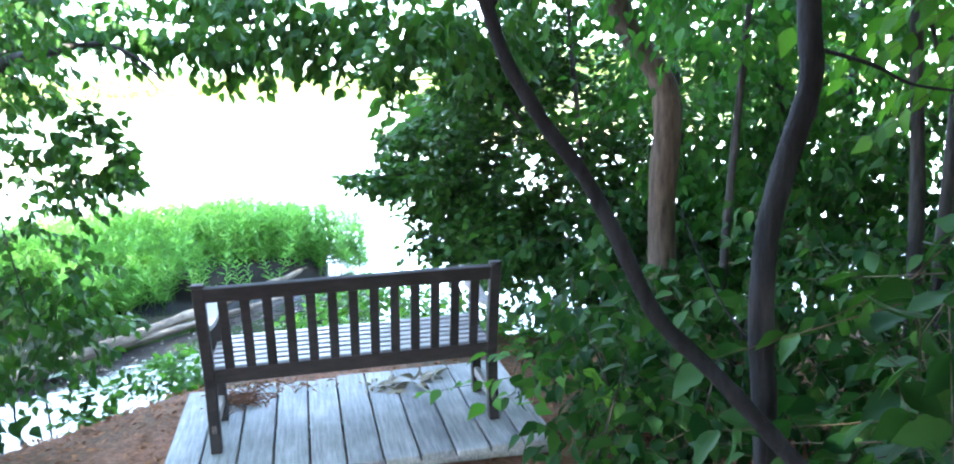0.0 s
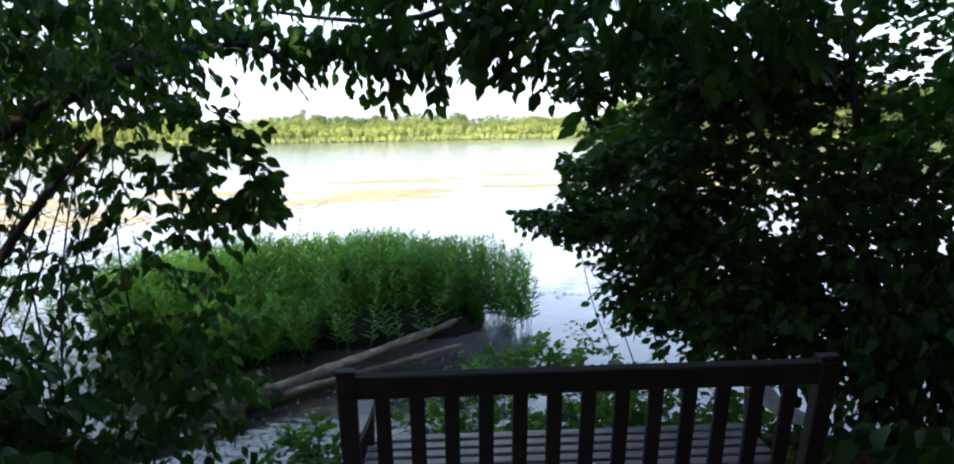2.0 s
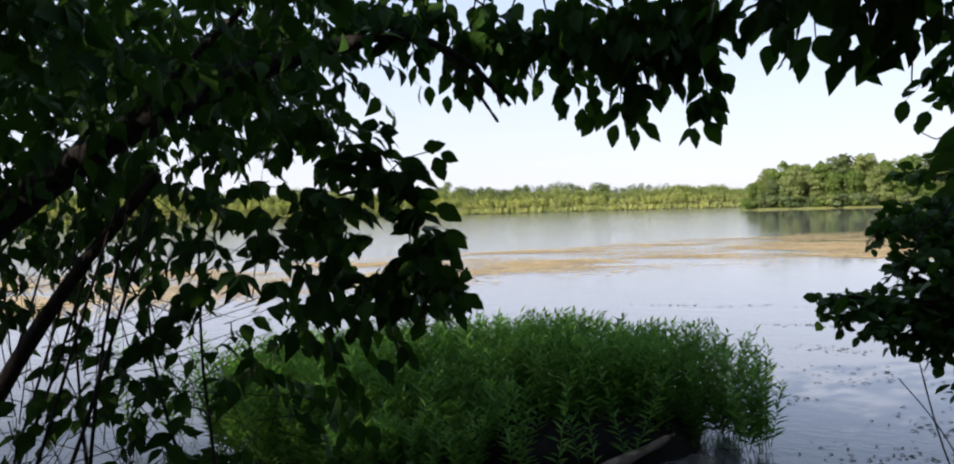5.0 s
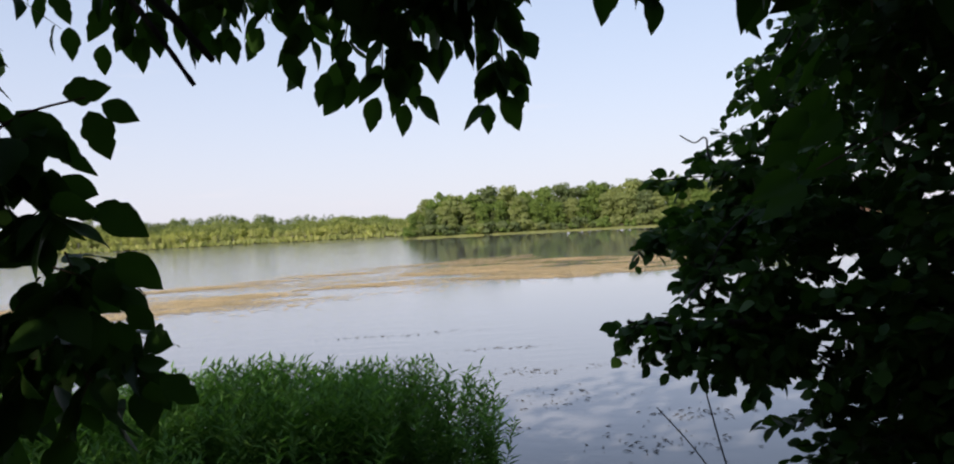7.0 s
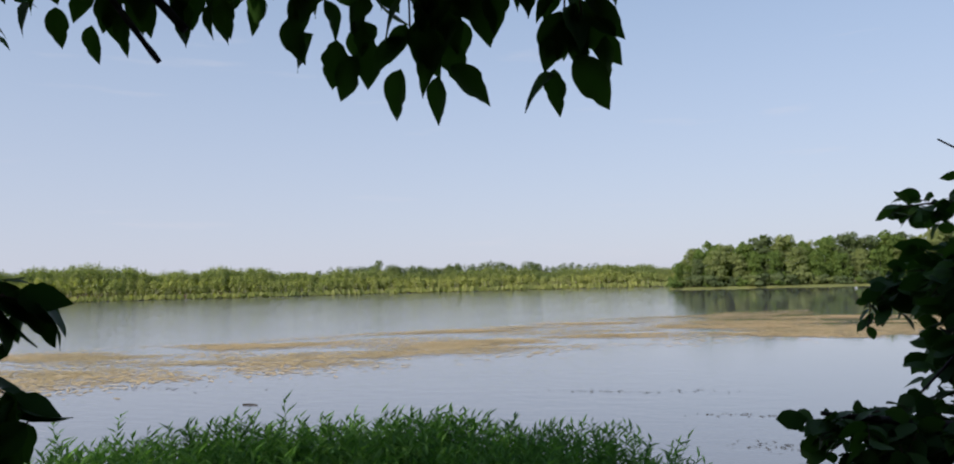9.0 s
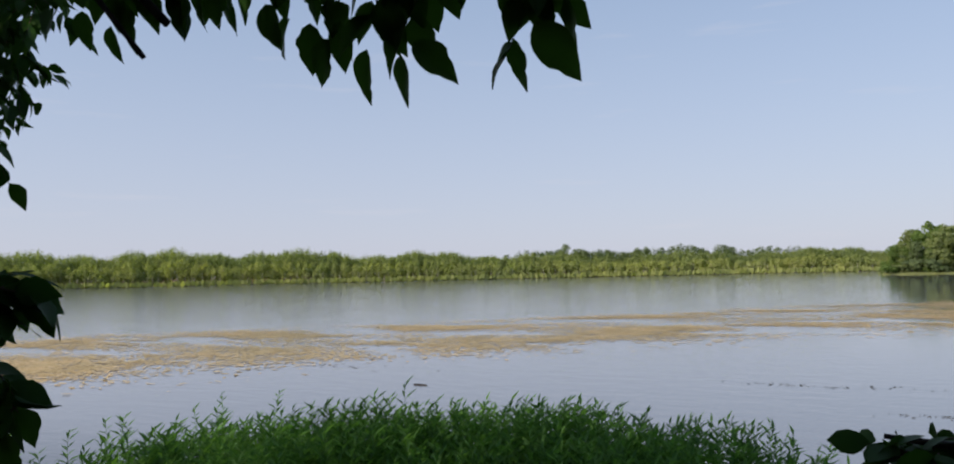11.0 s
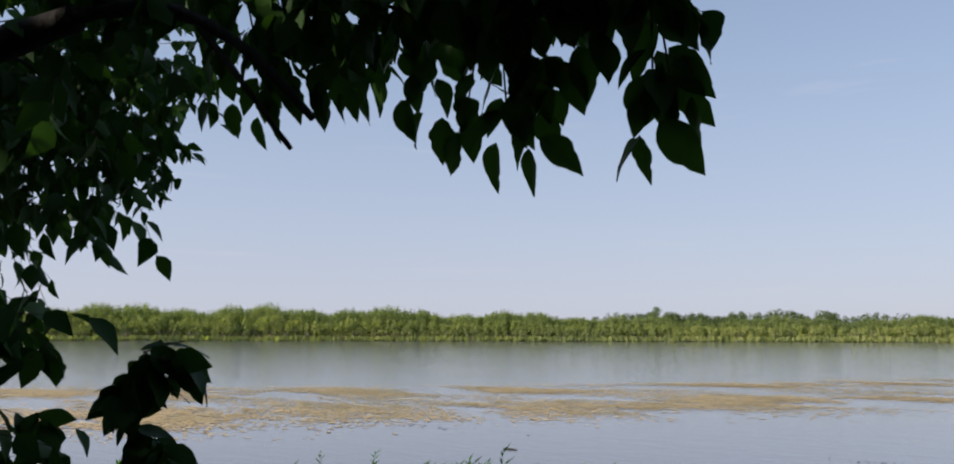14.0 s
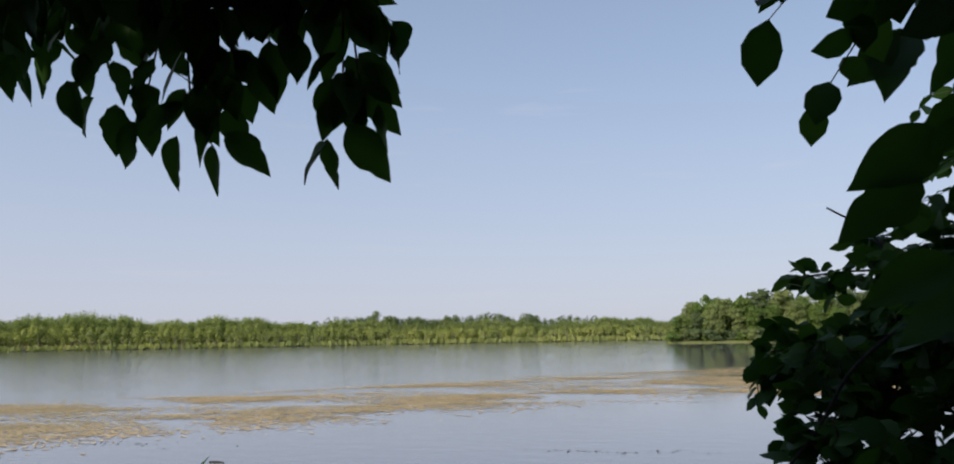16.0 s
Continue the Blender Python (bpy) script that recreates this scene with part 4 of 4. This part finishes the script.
def thin_tree(seed, x, y, volumes, r=0.045, mat=M_LEAF_WOOD):
    dx = 0.25 * math.sin(seed * 2.3)
    t = tagged(empty("thin_tree"), "thin dark-stemmed leafy tree at the lake edge", "tree", "thin woodland trees")
    limb("trunk", [(x, y, -0.4), (x + dx * 0.3, y, 1.0), (x + dx, y + 0.1, 2.4), (x + dx * 1.6, y, 4.6)], r, r * 0.5, M_BARK, t, 8, seed=seed)
    if volumes:
        foliage(t, seed, volumes, mat, size=(0.06, 0.10), k=10)
    return t


thin_tree(201, 1.5, 7.2, [(1.6, 6.9, 1.7, 0.8, 0.6, 0.8, 200)])
thin_tree(202, 2.1, 6.7, [(2.3, 6.5, 2.2, 0.9, 0.8, 0.9, 190)], 0.05)
thin_tree(203, 2.7, 7.4, [(3.0, 7.2, 1.4, 0.9, 0.8, 1.0, 170)])
thin_tree(204, 3.0, 5.2, [(3.0, 5.2, 2.5, 1.2, 1.1, 1.0, 190)], 0.05)
thin_tree(205, 3.8, 6.4, [(4.0, 6.4, 1.8, 1.1, 1.0, 1.4, 260)])
thin_tree(206, 2.0, 4.6, [(1.9, 4.6, 2.9, 1.1, 1.0, 0.6, 120)], 0.035)
thin_tree(207, 4.8, 5.4, [(5.0, 5.4, 2.0, 1.3, 1.3, 1.6, 400)], 0.06)
thin_tree(208, 1.3, 5.6, [(1.2, 5.4, 2.3, 0.7, 0.6, 0.4, 80)], 0.03)
thin_tree(209, 5.5, 8.0, [(5.8, 8.2, 1.8, 1.6, 1.4, 2.0, 320)])
thin_tree(210, 2.0, 3.3, [(1.9, 3.5, 2.15, 0.7, 0.6, 0.5, 90)], 0.03, M_LEAF_BRIGHT)
shrub(110, [(1.6, 7.3, 0.5, 0.9, 0.6, 0.7, 300)], M_LEAF_WOOD, GREEN)
shrub(111, [(2.2, 6.6, 0.9, 0.8, 0.7, 0.8, 260)], M_LEAF_WOOD, GREEN)
thin_tree(211, 1.9, 8.4, [])
pale = thin_tree(213, 2.15, 5.0, [])
limb("branch", [(2.17, 5.0, 1.9), (2.05, 4.9, 2.1), (1.85, 4.8, 2.35), (1.7, 4.8, 2.6)], 0.012, 0.005, M_BARK, pale, 6, seed=84)
limb("branch", [(2.17, 5.0, 1.9), (2.35, 5.0, 2.05), (2.6, 5.0, 2.5)], 0.014, 0.006, M_BARK, pale, 6, seed=85)
thin_tree(212, 0.75, 7.3, [], 0.03)

weeds = tagged(empty("waterside_weeds"), "low green weeds along the muddy water's edge", "weeds", kind="stuff")
foliage(weeds, 120, [(-2.5, 6.75, -0.36, 0.3, 0.3, 0.12, 70), (-1.7, 7.45, -0.42, 0.5, 0.22, 0.12, 80), (-1.45, 8.35, -0.25, 0.35, 0.4, 0.22, 70), (-0.5, 7.6, -0.3, 0.6, 0.3, 0.15, 80), (-2.9, 6.2, -0.4, 0.2, 0.3, 0.12, 30),
                     (-0.9, 6.95, -0.2, 0.7, 0.35, 0.14, 130), (-0.1, 6.7, -0.1, 0.5, 0.4, 0.18, 90), (-1.0, 8.9, -0.35, 0.5, 0.5, 0.2, 60), (-1.9, 8.9, -0.5, 0.3, 0.4, 0.08, 30)], M_LEAF_BRIGHT, size=(0.04, 0.085), length=(0.12, 0.3), drop=-0.5, droop=0.2)


# ---- tall woods over and behind the path, which shade it ----
def canopy_tree(seed, x, y, top, crowns):
    t = tagged(empty("canopy_tree"), "tall broad-leaved tree shading the woodland path", "tree", "tall trees over the path")
    rng = np.random.default_rng(seed)
    limb("trunk", [(x, y, ground_height(x, y) - 0.2), (x + 0.1, y, top * 0.4), (x - 0.1, y + 0.1, top * 0.85)], 0.17, 0.07, M_BARK, t, 9, 5, seed=seed)
    for cx, cy, cz, rx, ry, rz, n in crowns:
        limb("limb", [(x, y, cz * 0.6), ((x + cx) / 2, (y + cy) / 2, cz * 0.85), (cx, cy, cz)], 0.06, 0.02, M_BARK, t, 6, 4, seed=seed)
        v = in_ball(rng, n, 0.4)
        P = np.array([cx, cy, cz]) + v * np.array([rx, ry, rz])
        D = rng.normal(size=(n, 3)) * np.array([1, 1, 0.5])
        N = unit(np.array([0, 0, 1.0]) + rng.normal(size=(n, 3)) * 0.7)
        L = rng.uniform(0.22, 0.42, n)
        tagged(arrays_mesh("crown", blades(CARD, P, D, N, L, L * 0.95), CARD_F, 4, n, M_LEAF_WOOD, t), kind="stuff")
    return t


canopy_tree(301, 2.6, 2.0, 7, [(1.2, 2.2, 4.6, 2.8, 2.8, 1.2, 2300)])
canopy_tree(315, 3.6, 4.6, 8, [(2.6, 4.7, 4.9, 2.6, 2.3, 1.2, 2600)])
canopy_tree(316, 5.6, 3.2, 8, [(5.0, 3.6, 3.0, 1.8, 2.2, 2.4, 2400)])
canopy_tree(314, 3.5, -1.5, 7, [(3.0, -0.8, 2.6, 2.0, 2.0, 2.4, 2600)])
canopy_tree(302, -3.9, 1.5, 8, [(-2.6, 2.6, 4.9, 2.6, 2.6, 1.4, 2600), (-4.8, 0.5, 3.2, 2.0, 2.2, 2.6, 2600)])
canopy_tree(304, -6.0, 3.6, 8, [(-4.6, 5.4, 4.6, 2.6, 2.2, 1.4, 450)])
canopy_tree(305, 0.5, -3.0, 9, [(0.5, -2.6, 5.0, 3.6, 2.6, 3.6, 4200)])
canopy_tree(306, -5.5, -3.5, 11, [(-5.0, -3.0, 6.0, 3.6, 3.0, 4.6, 4600)])
canopy_tree(307, -10.5, -3.0, 11, [(-10.0, -2.5, 6.0, 3.6, 3.2, 5.0, 900)])
canopy_tree(308, 6.5, 0.5, 10, [(6.5, 0.0, 3.5, 3.4, 3.4, 3.4, 3000)])
canopy_tree(309, 8.5, 6.0, 10, [(8.5, 6.0, 4.5, 3.0, 3.6, 4.2, 1000)])
canopy_tree(310, -0.8, -8.0, 13, [(-1.0, -8.0, 7.0, 5.0, 3.5, 6.0, 4600)])
canopy_tree(311, -9.5, -9.5, 14, [(-9.0, -9.0, 7.5, 5.0, 4.0, 6.5, 5000)])
canopy_tree(312, -16.0, -9.0, 14, [(-16.0, -9.0, 7.0, 5.0, 4.5, 7.0, 5000)])

# ---- far shore ----
def crown_cards(rng, centres, radii, per, size):
    n = len(centres)
    v = unit(rng.normal(size=(n, per, 3)))
    v[..., 2] = np.where(rng.random((n, per)) < 0.55, np.abs(v[..., 2]), v[..., 2])
    P = centres[:, None] + v * radii[:, None] * rng.uniform(0.7, 1.05, (n, per, 1))
    D = unit(np.cross(v, rng.normal(size=(n, per, 3))) + 0.25 * v)
    N = unit(v + rng.normal(size=(n, per, 3)) * 0.3)
    L = rng.uniform(*size, (n, per))
    P, D, N, L = P.reshape(-1, 3), D.reshape(-1, 3), N.reshape(-1, 3), L.reshape(-1)
    N = N + np.array([0.001, 0.002, 0.003])
    return P - unit(D) * L[:, None] * 0.5, D, N, L


def far_woods():
    rng = np.random.default_rng(21)
    woods = tagged(empty("far_woods"), "low sunlit deciduous woods along the far lake shore", "woods", kind="stuff")
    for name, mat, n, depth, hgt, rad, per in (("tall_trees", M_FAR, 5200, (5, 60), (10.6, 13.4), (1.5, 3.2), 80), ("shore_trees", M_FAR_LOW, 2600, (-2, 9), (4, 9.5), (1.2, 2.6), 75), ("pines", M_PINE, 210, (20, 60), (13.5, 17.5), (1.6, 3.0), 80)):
        if name == "pines":
            b = np.concatenate([rng.normal(-21, 3.2, 160), rng.normal(-13, 2.0, 50)])
        else:
            b = rng.uniform(-75, 8, n)
        r = np.array([far_radius(t) for t in b]) + rng.uniform(*depth, n)
        x, y = r * np.sin(np.radians(b)), r * np.cos(np.radians(b))
        h = rng.uniform(*hgt, n) * (1 + 0.09 * np.sin(b * 0.7) + 0.06 * np.sin(b * 2.3)) * (1 + 0.45 * np.clip((-b - 22) / 24, 0, 1))
        rr = rng.uniform(*rad, n)
        k = 0.2 if name == "pines" else 0.42
        C = np.stack([x, y, WATER + h * (1 - k)], 1)
        R = np.stack([rr, rr, h * k], 1)
        P, D, N, L = crown_cards(rng, C, R, per, (0.55, 1.1))
        arrays_mesh(name, blades(CARD, P, D, N, L, L * 0.9), CARD_F, 4, len(P), mat, woods)
    nb = 4000
    b = rng.uniform(-75, 8, nb)
    r = np.array([far_radius(t) for t in b]) - rng.uniform(2, 6, nb)
    P = np.stack([r * np.sin(np.radians(b)), r * np.cos(np.radians(b)), WATER + rng.uniform(-0.2, 0.6, nb)], 1)
    L = rng.uniform(1.0, 3.4, nb)
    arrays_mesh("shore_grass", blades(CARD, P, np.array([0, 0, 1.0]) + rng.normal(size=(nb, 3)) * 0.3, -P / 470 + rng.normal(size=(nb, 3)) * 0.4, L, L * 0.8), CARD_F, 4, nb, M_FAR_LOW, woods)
    b = rng.uniform(-75, 6, 520)
    r = np.array([far_radius(t) for t in b]) - 3
    A = np.stack([r * np.sin(np.radians(b)), r * np.cos(np.radians(b)), np.full(520, WATER)], 1)
    B = A + np.stack([rng.normal(size=520) * 0.4, rng.normal(size=520) * 0.4, rng.uniform(2, 6.5, 520)], 1)
    sticks("trunks", A, B, 0.12, M_PALE_TRUNK, woods)


far_woods()


def island_tree(seed, mat):
    rng = np.random.default_rng(seed)
    t = tagged(empty("shore_tree"), "tall leafy green tree on the wooded point", "tree", "trees on the wooded point")
    limb("trunk", [(0, 0, -0.5), (0.2, 0, 4), (0, 0.2, 9)], 0.35, 0.15, M_BARK, t, 7, 3)
    n = 46
    C = np.stack([rng.normal(size=n) * 1.9, rng.normal(size=n) * 1.9, rng.uniform(1.5, 13.0, n)], 1)
    C[:, :2] *= (1.15 - np.abs(C[:, 2:3] - 7) / 9)
    R = np.stack([rng.uniform(0.9, 2.3, n)] * 2 + [rng.uniform(0.8, 1.9, n)], 1)
    P, D, N, L = crown_cards(rng, C, R, 75, (0.4, 0.9))
    arrays_mesh("crown", blades(CARD, P, D, N, L, L * 0.9), CARD_F, 4, len(P), mat, t)
    return t


rng = random.Random(5)
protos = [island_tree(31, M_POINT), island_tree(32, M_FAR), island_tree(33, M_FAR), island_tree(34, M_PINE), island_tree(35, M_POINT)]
for i in range(64):
    b = -2.7 + i * 0.42 + rng.uniform(-0.15, 0.15)
    r = 256 + (i % 3) * 9 + rng.uniform(-2, 2)
    k = 0.72 + 0.3 * min(1, i / 6) + rng.uniform(-0.12, 0.12)
    if i % 3 == 0:
        k *= 0.72
    m = Matrix.Translation((r * math.sin(radians(b)), r * math.cos(radians(b)), WATER + 0.3)) @ Matrix.Rotation(rng.uniform(0, 6.28), 4, "Z") 
    ob = protos[i] if i < len(protos) else copy_thing(protos[rng.randrange(len(protos))], m)
    ob.matrix_basis = m @ Matrix.Diagonal((k, k, k, 1))



def point_bush(seed, mat):
    rng = np.random.default_rng(seed)
    t = tagged(empty("shore_bush"), "low rounded green bush at the foot of the wooded point", "bush", "bushes on the wooded point")
    limb("stem", [(0, 0, -0.6), (0.1, 0, 0.8), (0, 0.1, 2.0)], 0.10, 0.04, M_BARK, t, 6, 3)
    C = np.stack([rng.normal(size=9) * 1.1, rng.normal(size=9) * 0.8, rng.uniform(0.4, 2.6, 9)], 1)
    R = np.stack([rng.uniform(0.7, 1.3, 9)] * 2 + [rng.uniform(0.6, 1.1, 9)], 1)
    P, D, N, L = crown_cards(rng, C, R, 80, (0.35, 0.8))
    arrays_mesh("crown", blades(CARD, P, D, N, L, L * 0.9), CARD_F, 4, len(P), mat, t)
    return t


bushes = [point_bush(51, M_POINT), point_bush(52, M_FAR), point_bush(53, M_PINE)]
for i in range(46):
    b = -3.0 + i * 0.55 + rng.uniform(-0.2, 0.2)
    r, k = 252.5 + rng.uniform(-0.8, 2.5), rng.uniform(0.6, 1.25)
    m = Matrix.Translation((r * math.sin(radians(b)), r * math.cos(radians(b)), WATER + 0.5)) @ Matrix.Rotation(rng.uniform(0, 6.28), 4, "Z")
    ob = bushes[i] if i < len(bushes) else copy_thing(bushes[rng.randrange(len(bushes))], m)
    ob.matrix_basis = m @ Matrix.Diagonal((k * 1.2, k * 1.2, k, 1))

# low land of the wooded point
pv, pf = [], []
for i in range(40):
    b = radians(-3.4 + i * 1.1)
    for r, z in ((249, WATER - 0.1), (251, WATER + 0.35), (256, WATER + 0.6), (300, WATER + 0.8)):
        pv.append((r * math.sin(b), r * math.cos(b), z))
for i in range(39):
    for j in range(3):
        pf.append((i * 4 + j, i * 4 + 4 + j, i * 4 + 5 + j, i * 4 + 1 + j))
tagged(link_mesh("shore_bank", pv, pf, M_FAR_LOW, None, True), "low grassy bank of the wooded point", "bank", kind="structure")

# ---- floating weed ----
def floating_mats():
    rng = np.random.default_rng(41)
    mats = tagged(empty("floating_weed"), "tan floating weed mats in bands on the lake", "water weed", kind="stuff")
    C = []
    while len(C) < 95000:
        b = rng.uniform(-62, 22)
        r = rng.uniform(20, 62)
        x, y = r * math.sin(radians(b)), r * math.cos(radians(b))
        q = y - 1.12 * x + 1.6 * math.sin(x * 0.21)
        near, far = math.exp(-((q - 42.5) / 4.2) ** 2), math.exp(-((q - 55) / 3.6) ** 2)
        edge = ((x - 4) / 8.5) ** 2 + ((y - 44) / 9) ** 2
        thick = max(0.66 * near * (x < 4), 0.80 * far * (x < 4), 0.20 * (42 < q < 56 and x < 0), 1.25 * (edge < 1) * (1 - 0.5 * edge))
        v = noise.fractal(Vector((x * 0.16 - y * 0.05, y * 0.38, 3.1)), 0.7, 2.1, 6)
        if rng.random() < thick * min(1, max(0, 0.42 + 1.1 * v)):
            C.append((x, y))
    C = np.array(C)
    n = len(C)
    a = rng.normal(size=n) * 0.7
    P = np.stack([C[:, 0], C[:, 1], WATER + rng.uniform(0.004, 0.02, n)], 1)
    D = np.stack([np.cos(a), np.sin(a), np.zeros(n)], 1)
    L = rng.uniform(0.08, 0.34, n)
    tagged(arrays_mesh("strands", blades(CARD * np.array([1, 1, 0.02]), P, D, np.tile([0, 0.01, 1.0], (n, 1)), L, L * rng.uniform(0.2, 0.5, n)), CARD_F, 4, n, M_MAT, mats), kind="stuff")


floating_mats()


# ---- small things on deck, ground and water ----
def scatter(name, label, category, seed, spots, mat, size, width, flat=0.25, lift=0.0):
    """Loose bits lying about round spots (x, y, z, rx, ry, count)."""
    rng = np.random.default_rng(seed)
    P = np.concatenate([np.stack([x + rng.normal(size=n) * rx * 0.5, y + rng.normal(size=n) * ry * 0.5, np.full(n, z) + rng.random(n) * lift], 1) for x, y, z, rx, ry, n in spots])
    n = len(P)
    a = rng.random(n) * 6.28
    D = np.stack([np.cos(a), np.sin(a), rng.normal(size=n) * flat], 1)
    N = np.array([0, 0, 1.0]) + rng.normal(size=(n, 3)) * flat
    L = rng.uniform(*size, n)
    return tagged(arrays_mesh(name, blades(LEAF, P, D, N, L, L * width), LEAF_F, len(LEAF), n, mat), label, category, kind="stuff")


def on_deck(x, y, z=0.012):
    return tuple(BENCH @ Vector((x, y, z)))


scatter("dead_leaves", "grey curled dead leaves lying on the deck boards", "leaf litter", 400, [(*on_deck(1.02, 0.60), 0.20, 0.10, 46), (*on_deck(1.2, 0.70), 0.16, 0.06, 18)], M_DEAD, (0.05, 0.13), 0.5, 0.5, 0.025)
scatter("pine_straw", "heap of reddish-brown mulch straw on the deck boards", "mulch", 401, [(*on_deck(0.12, 0.66), 0.16, 0.12, 260), (*on_deck(0.3, 0.82), 0.4, 0.06, 90)], M_STRAW, (0.04, 0.10), 0.12, 0.35, 0.03)
rng2 = np.random.default_rng(402)
chips = []
while len(chips) < 11000:
    x, y = rng2.uniform(-3.4, 1.6), rng2.uniform(2.6, 7.4)
    p = BENCH.inverted() @ Vector((x, y, 0))
    if inland(x, y) < 0.12 or (-0.24 < p.x < 1.76 and -0.32 < p.y < 0.95):
        continue
    chips.append((x, y, ground_height(x, y) + 0.006))
chips = np.array(chips)
ca = rng2.random(len(chips)) * 6.28
cl = rng2.uniform(0.025, 0.075, len(chips))
tagged(arrays_mesh("mulch_chips", blades(CARD, chips, np.stack([np.cos(ca), np.sin(ca), rng2.normal(size=len(ca)) * 0.3], 1), np.array([0, 0, 1.0]) + rng2.normal(size=(len(ca), 3)) * 0.4, cl, cl * 0.4), CARD_F, 4, len(ca), M_STRAW), "loose red-brown bark mulch chips on the ground", "mulch", kind="stuff")
FLOAT = WATER + 0.006
scatter("floating_debris", "dark weed fragments floating on the lake surface", "water weed", 403,
        [(-3.47, 21.0, FLOAT, 1.3, 0.18, 60), (-2.0, 21.3, FLOAT, 0.8, 0.15, 16), (-1.3, 18.6, FLOAT, 0.9, 0.2, 50), (-0.9, 14.6, FLOAT, 0.8, 0.6, 60), (-0.2, 12.4, FLOAT, 0.8, 0.5, 70), (-0.9, 11.4, FLOAT, 0.7, 0.4, 50),
         (0.5, 13.4, FLOAT, 0.8, 0.3, 60), (-1.2, 16.3, FLOAT, 0.9, 0.3, 50), (0.8, 16.5, FLOAT, 1.0, 0.3, 60), (-1.8, 13.2, FLOAT, 0.5, 0.2, 40), (-19.5, 19.2, FLOAT, 3.4, 0.9, 130), (-14.0, 20.5, FLOAT, 3.0, 0.5, 80)], M_FLECK, (0.03, 0.10), 0.25, 0.04)
# floating bits coloured pale to stand in for sky sparkle on the water
scatter("pond_scum", "floating specks among the logs, made pale as sky glints", "water weed", 404,
        [(-3.3, 7.6, FLOAT, 0.9, 0.8, 220), (-2.5, 8.6, FLOAT, 0.7, 0.9, 200), (-4.3, 8.6, FLOAT, 0.8, 0.7, 110), (-2.0, 9.6, FLOAT, 0.7, 0.7, 110)], M_DEAD, (0.02, 0.06), 0.6, 0.1)
tagged(limb("floating_stick", [(-9.9, 18.6, WATER + 0.005), (-9.75, 18.62, WATER + 0.012), (-9.6, 18.6, WATER + 0.005)], 0.02, 0.012, M_BARK, None, 7, seed=9), "short dark stick floating on the lake", "stick")
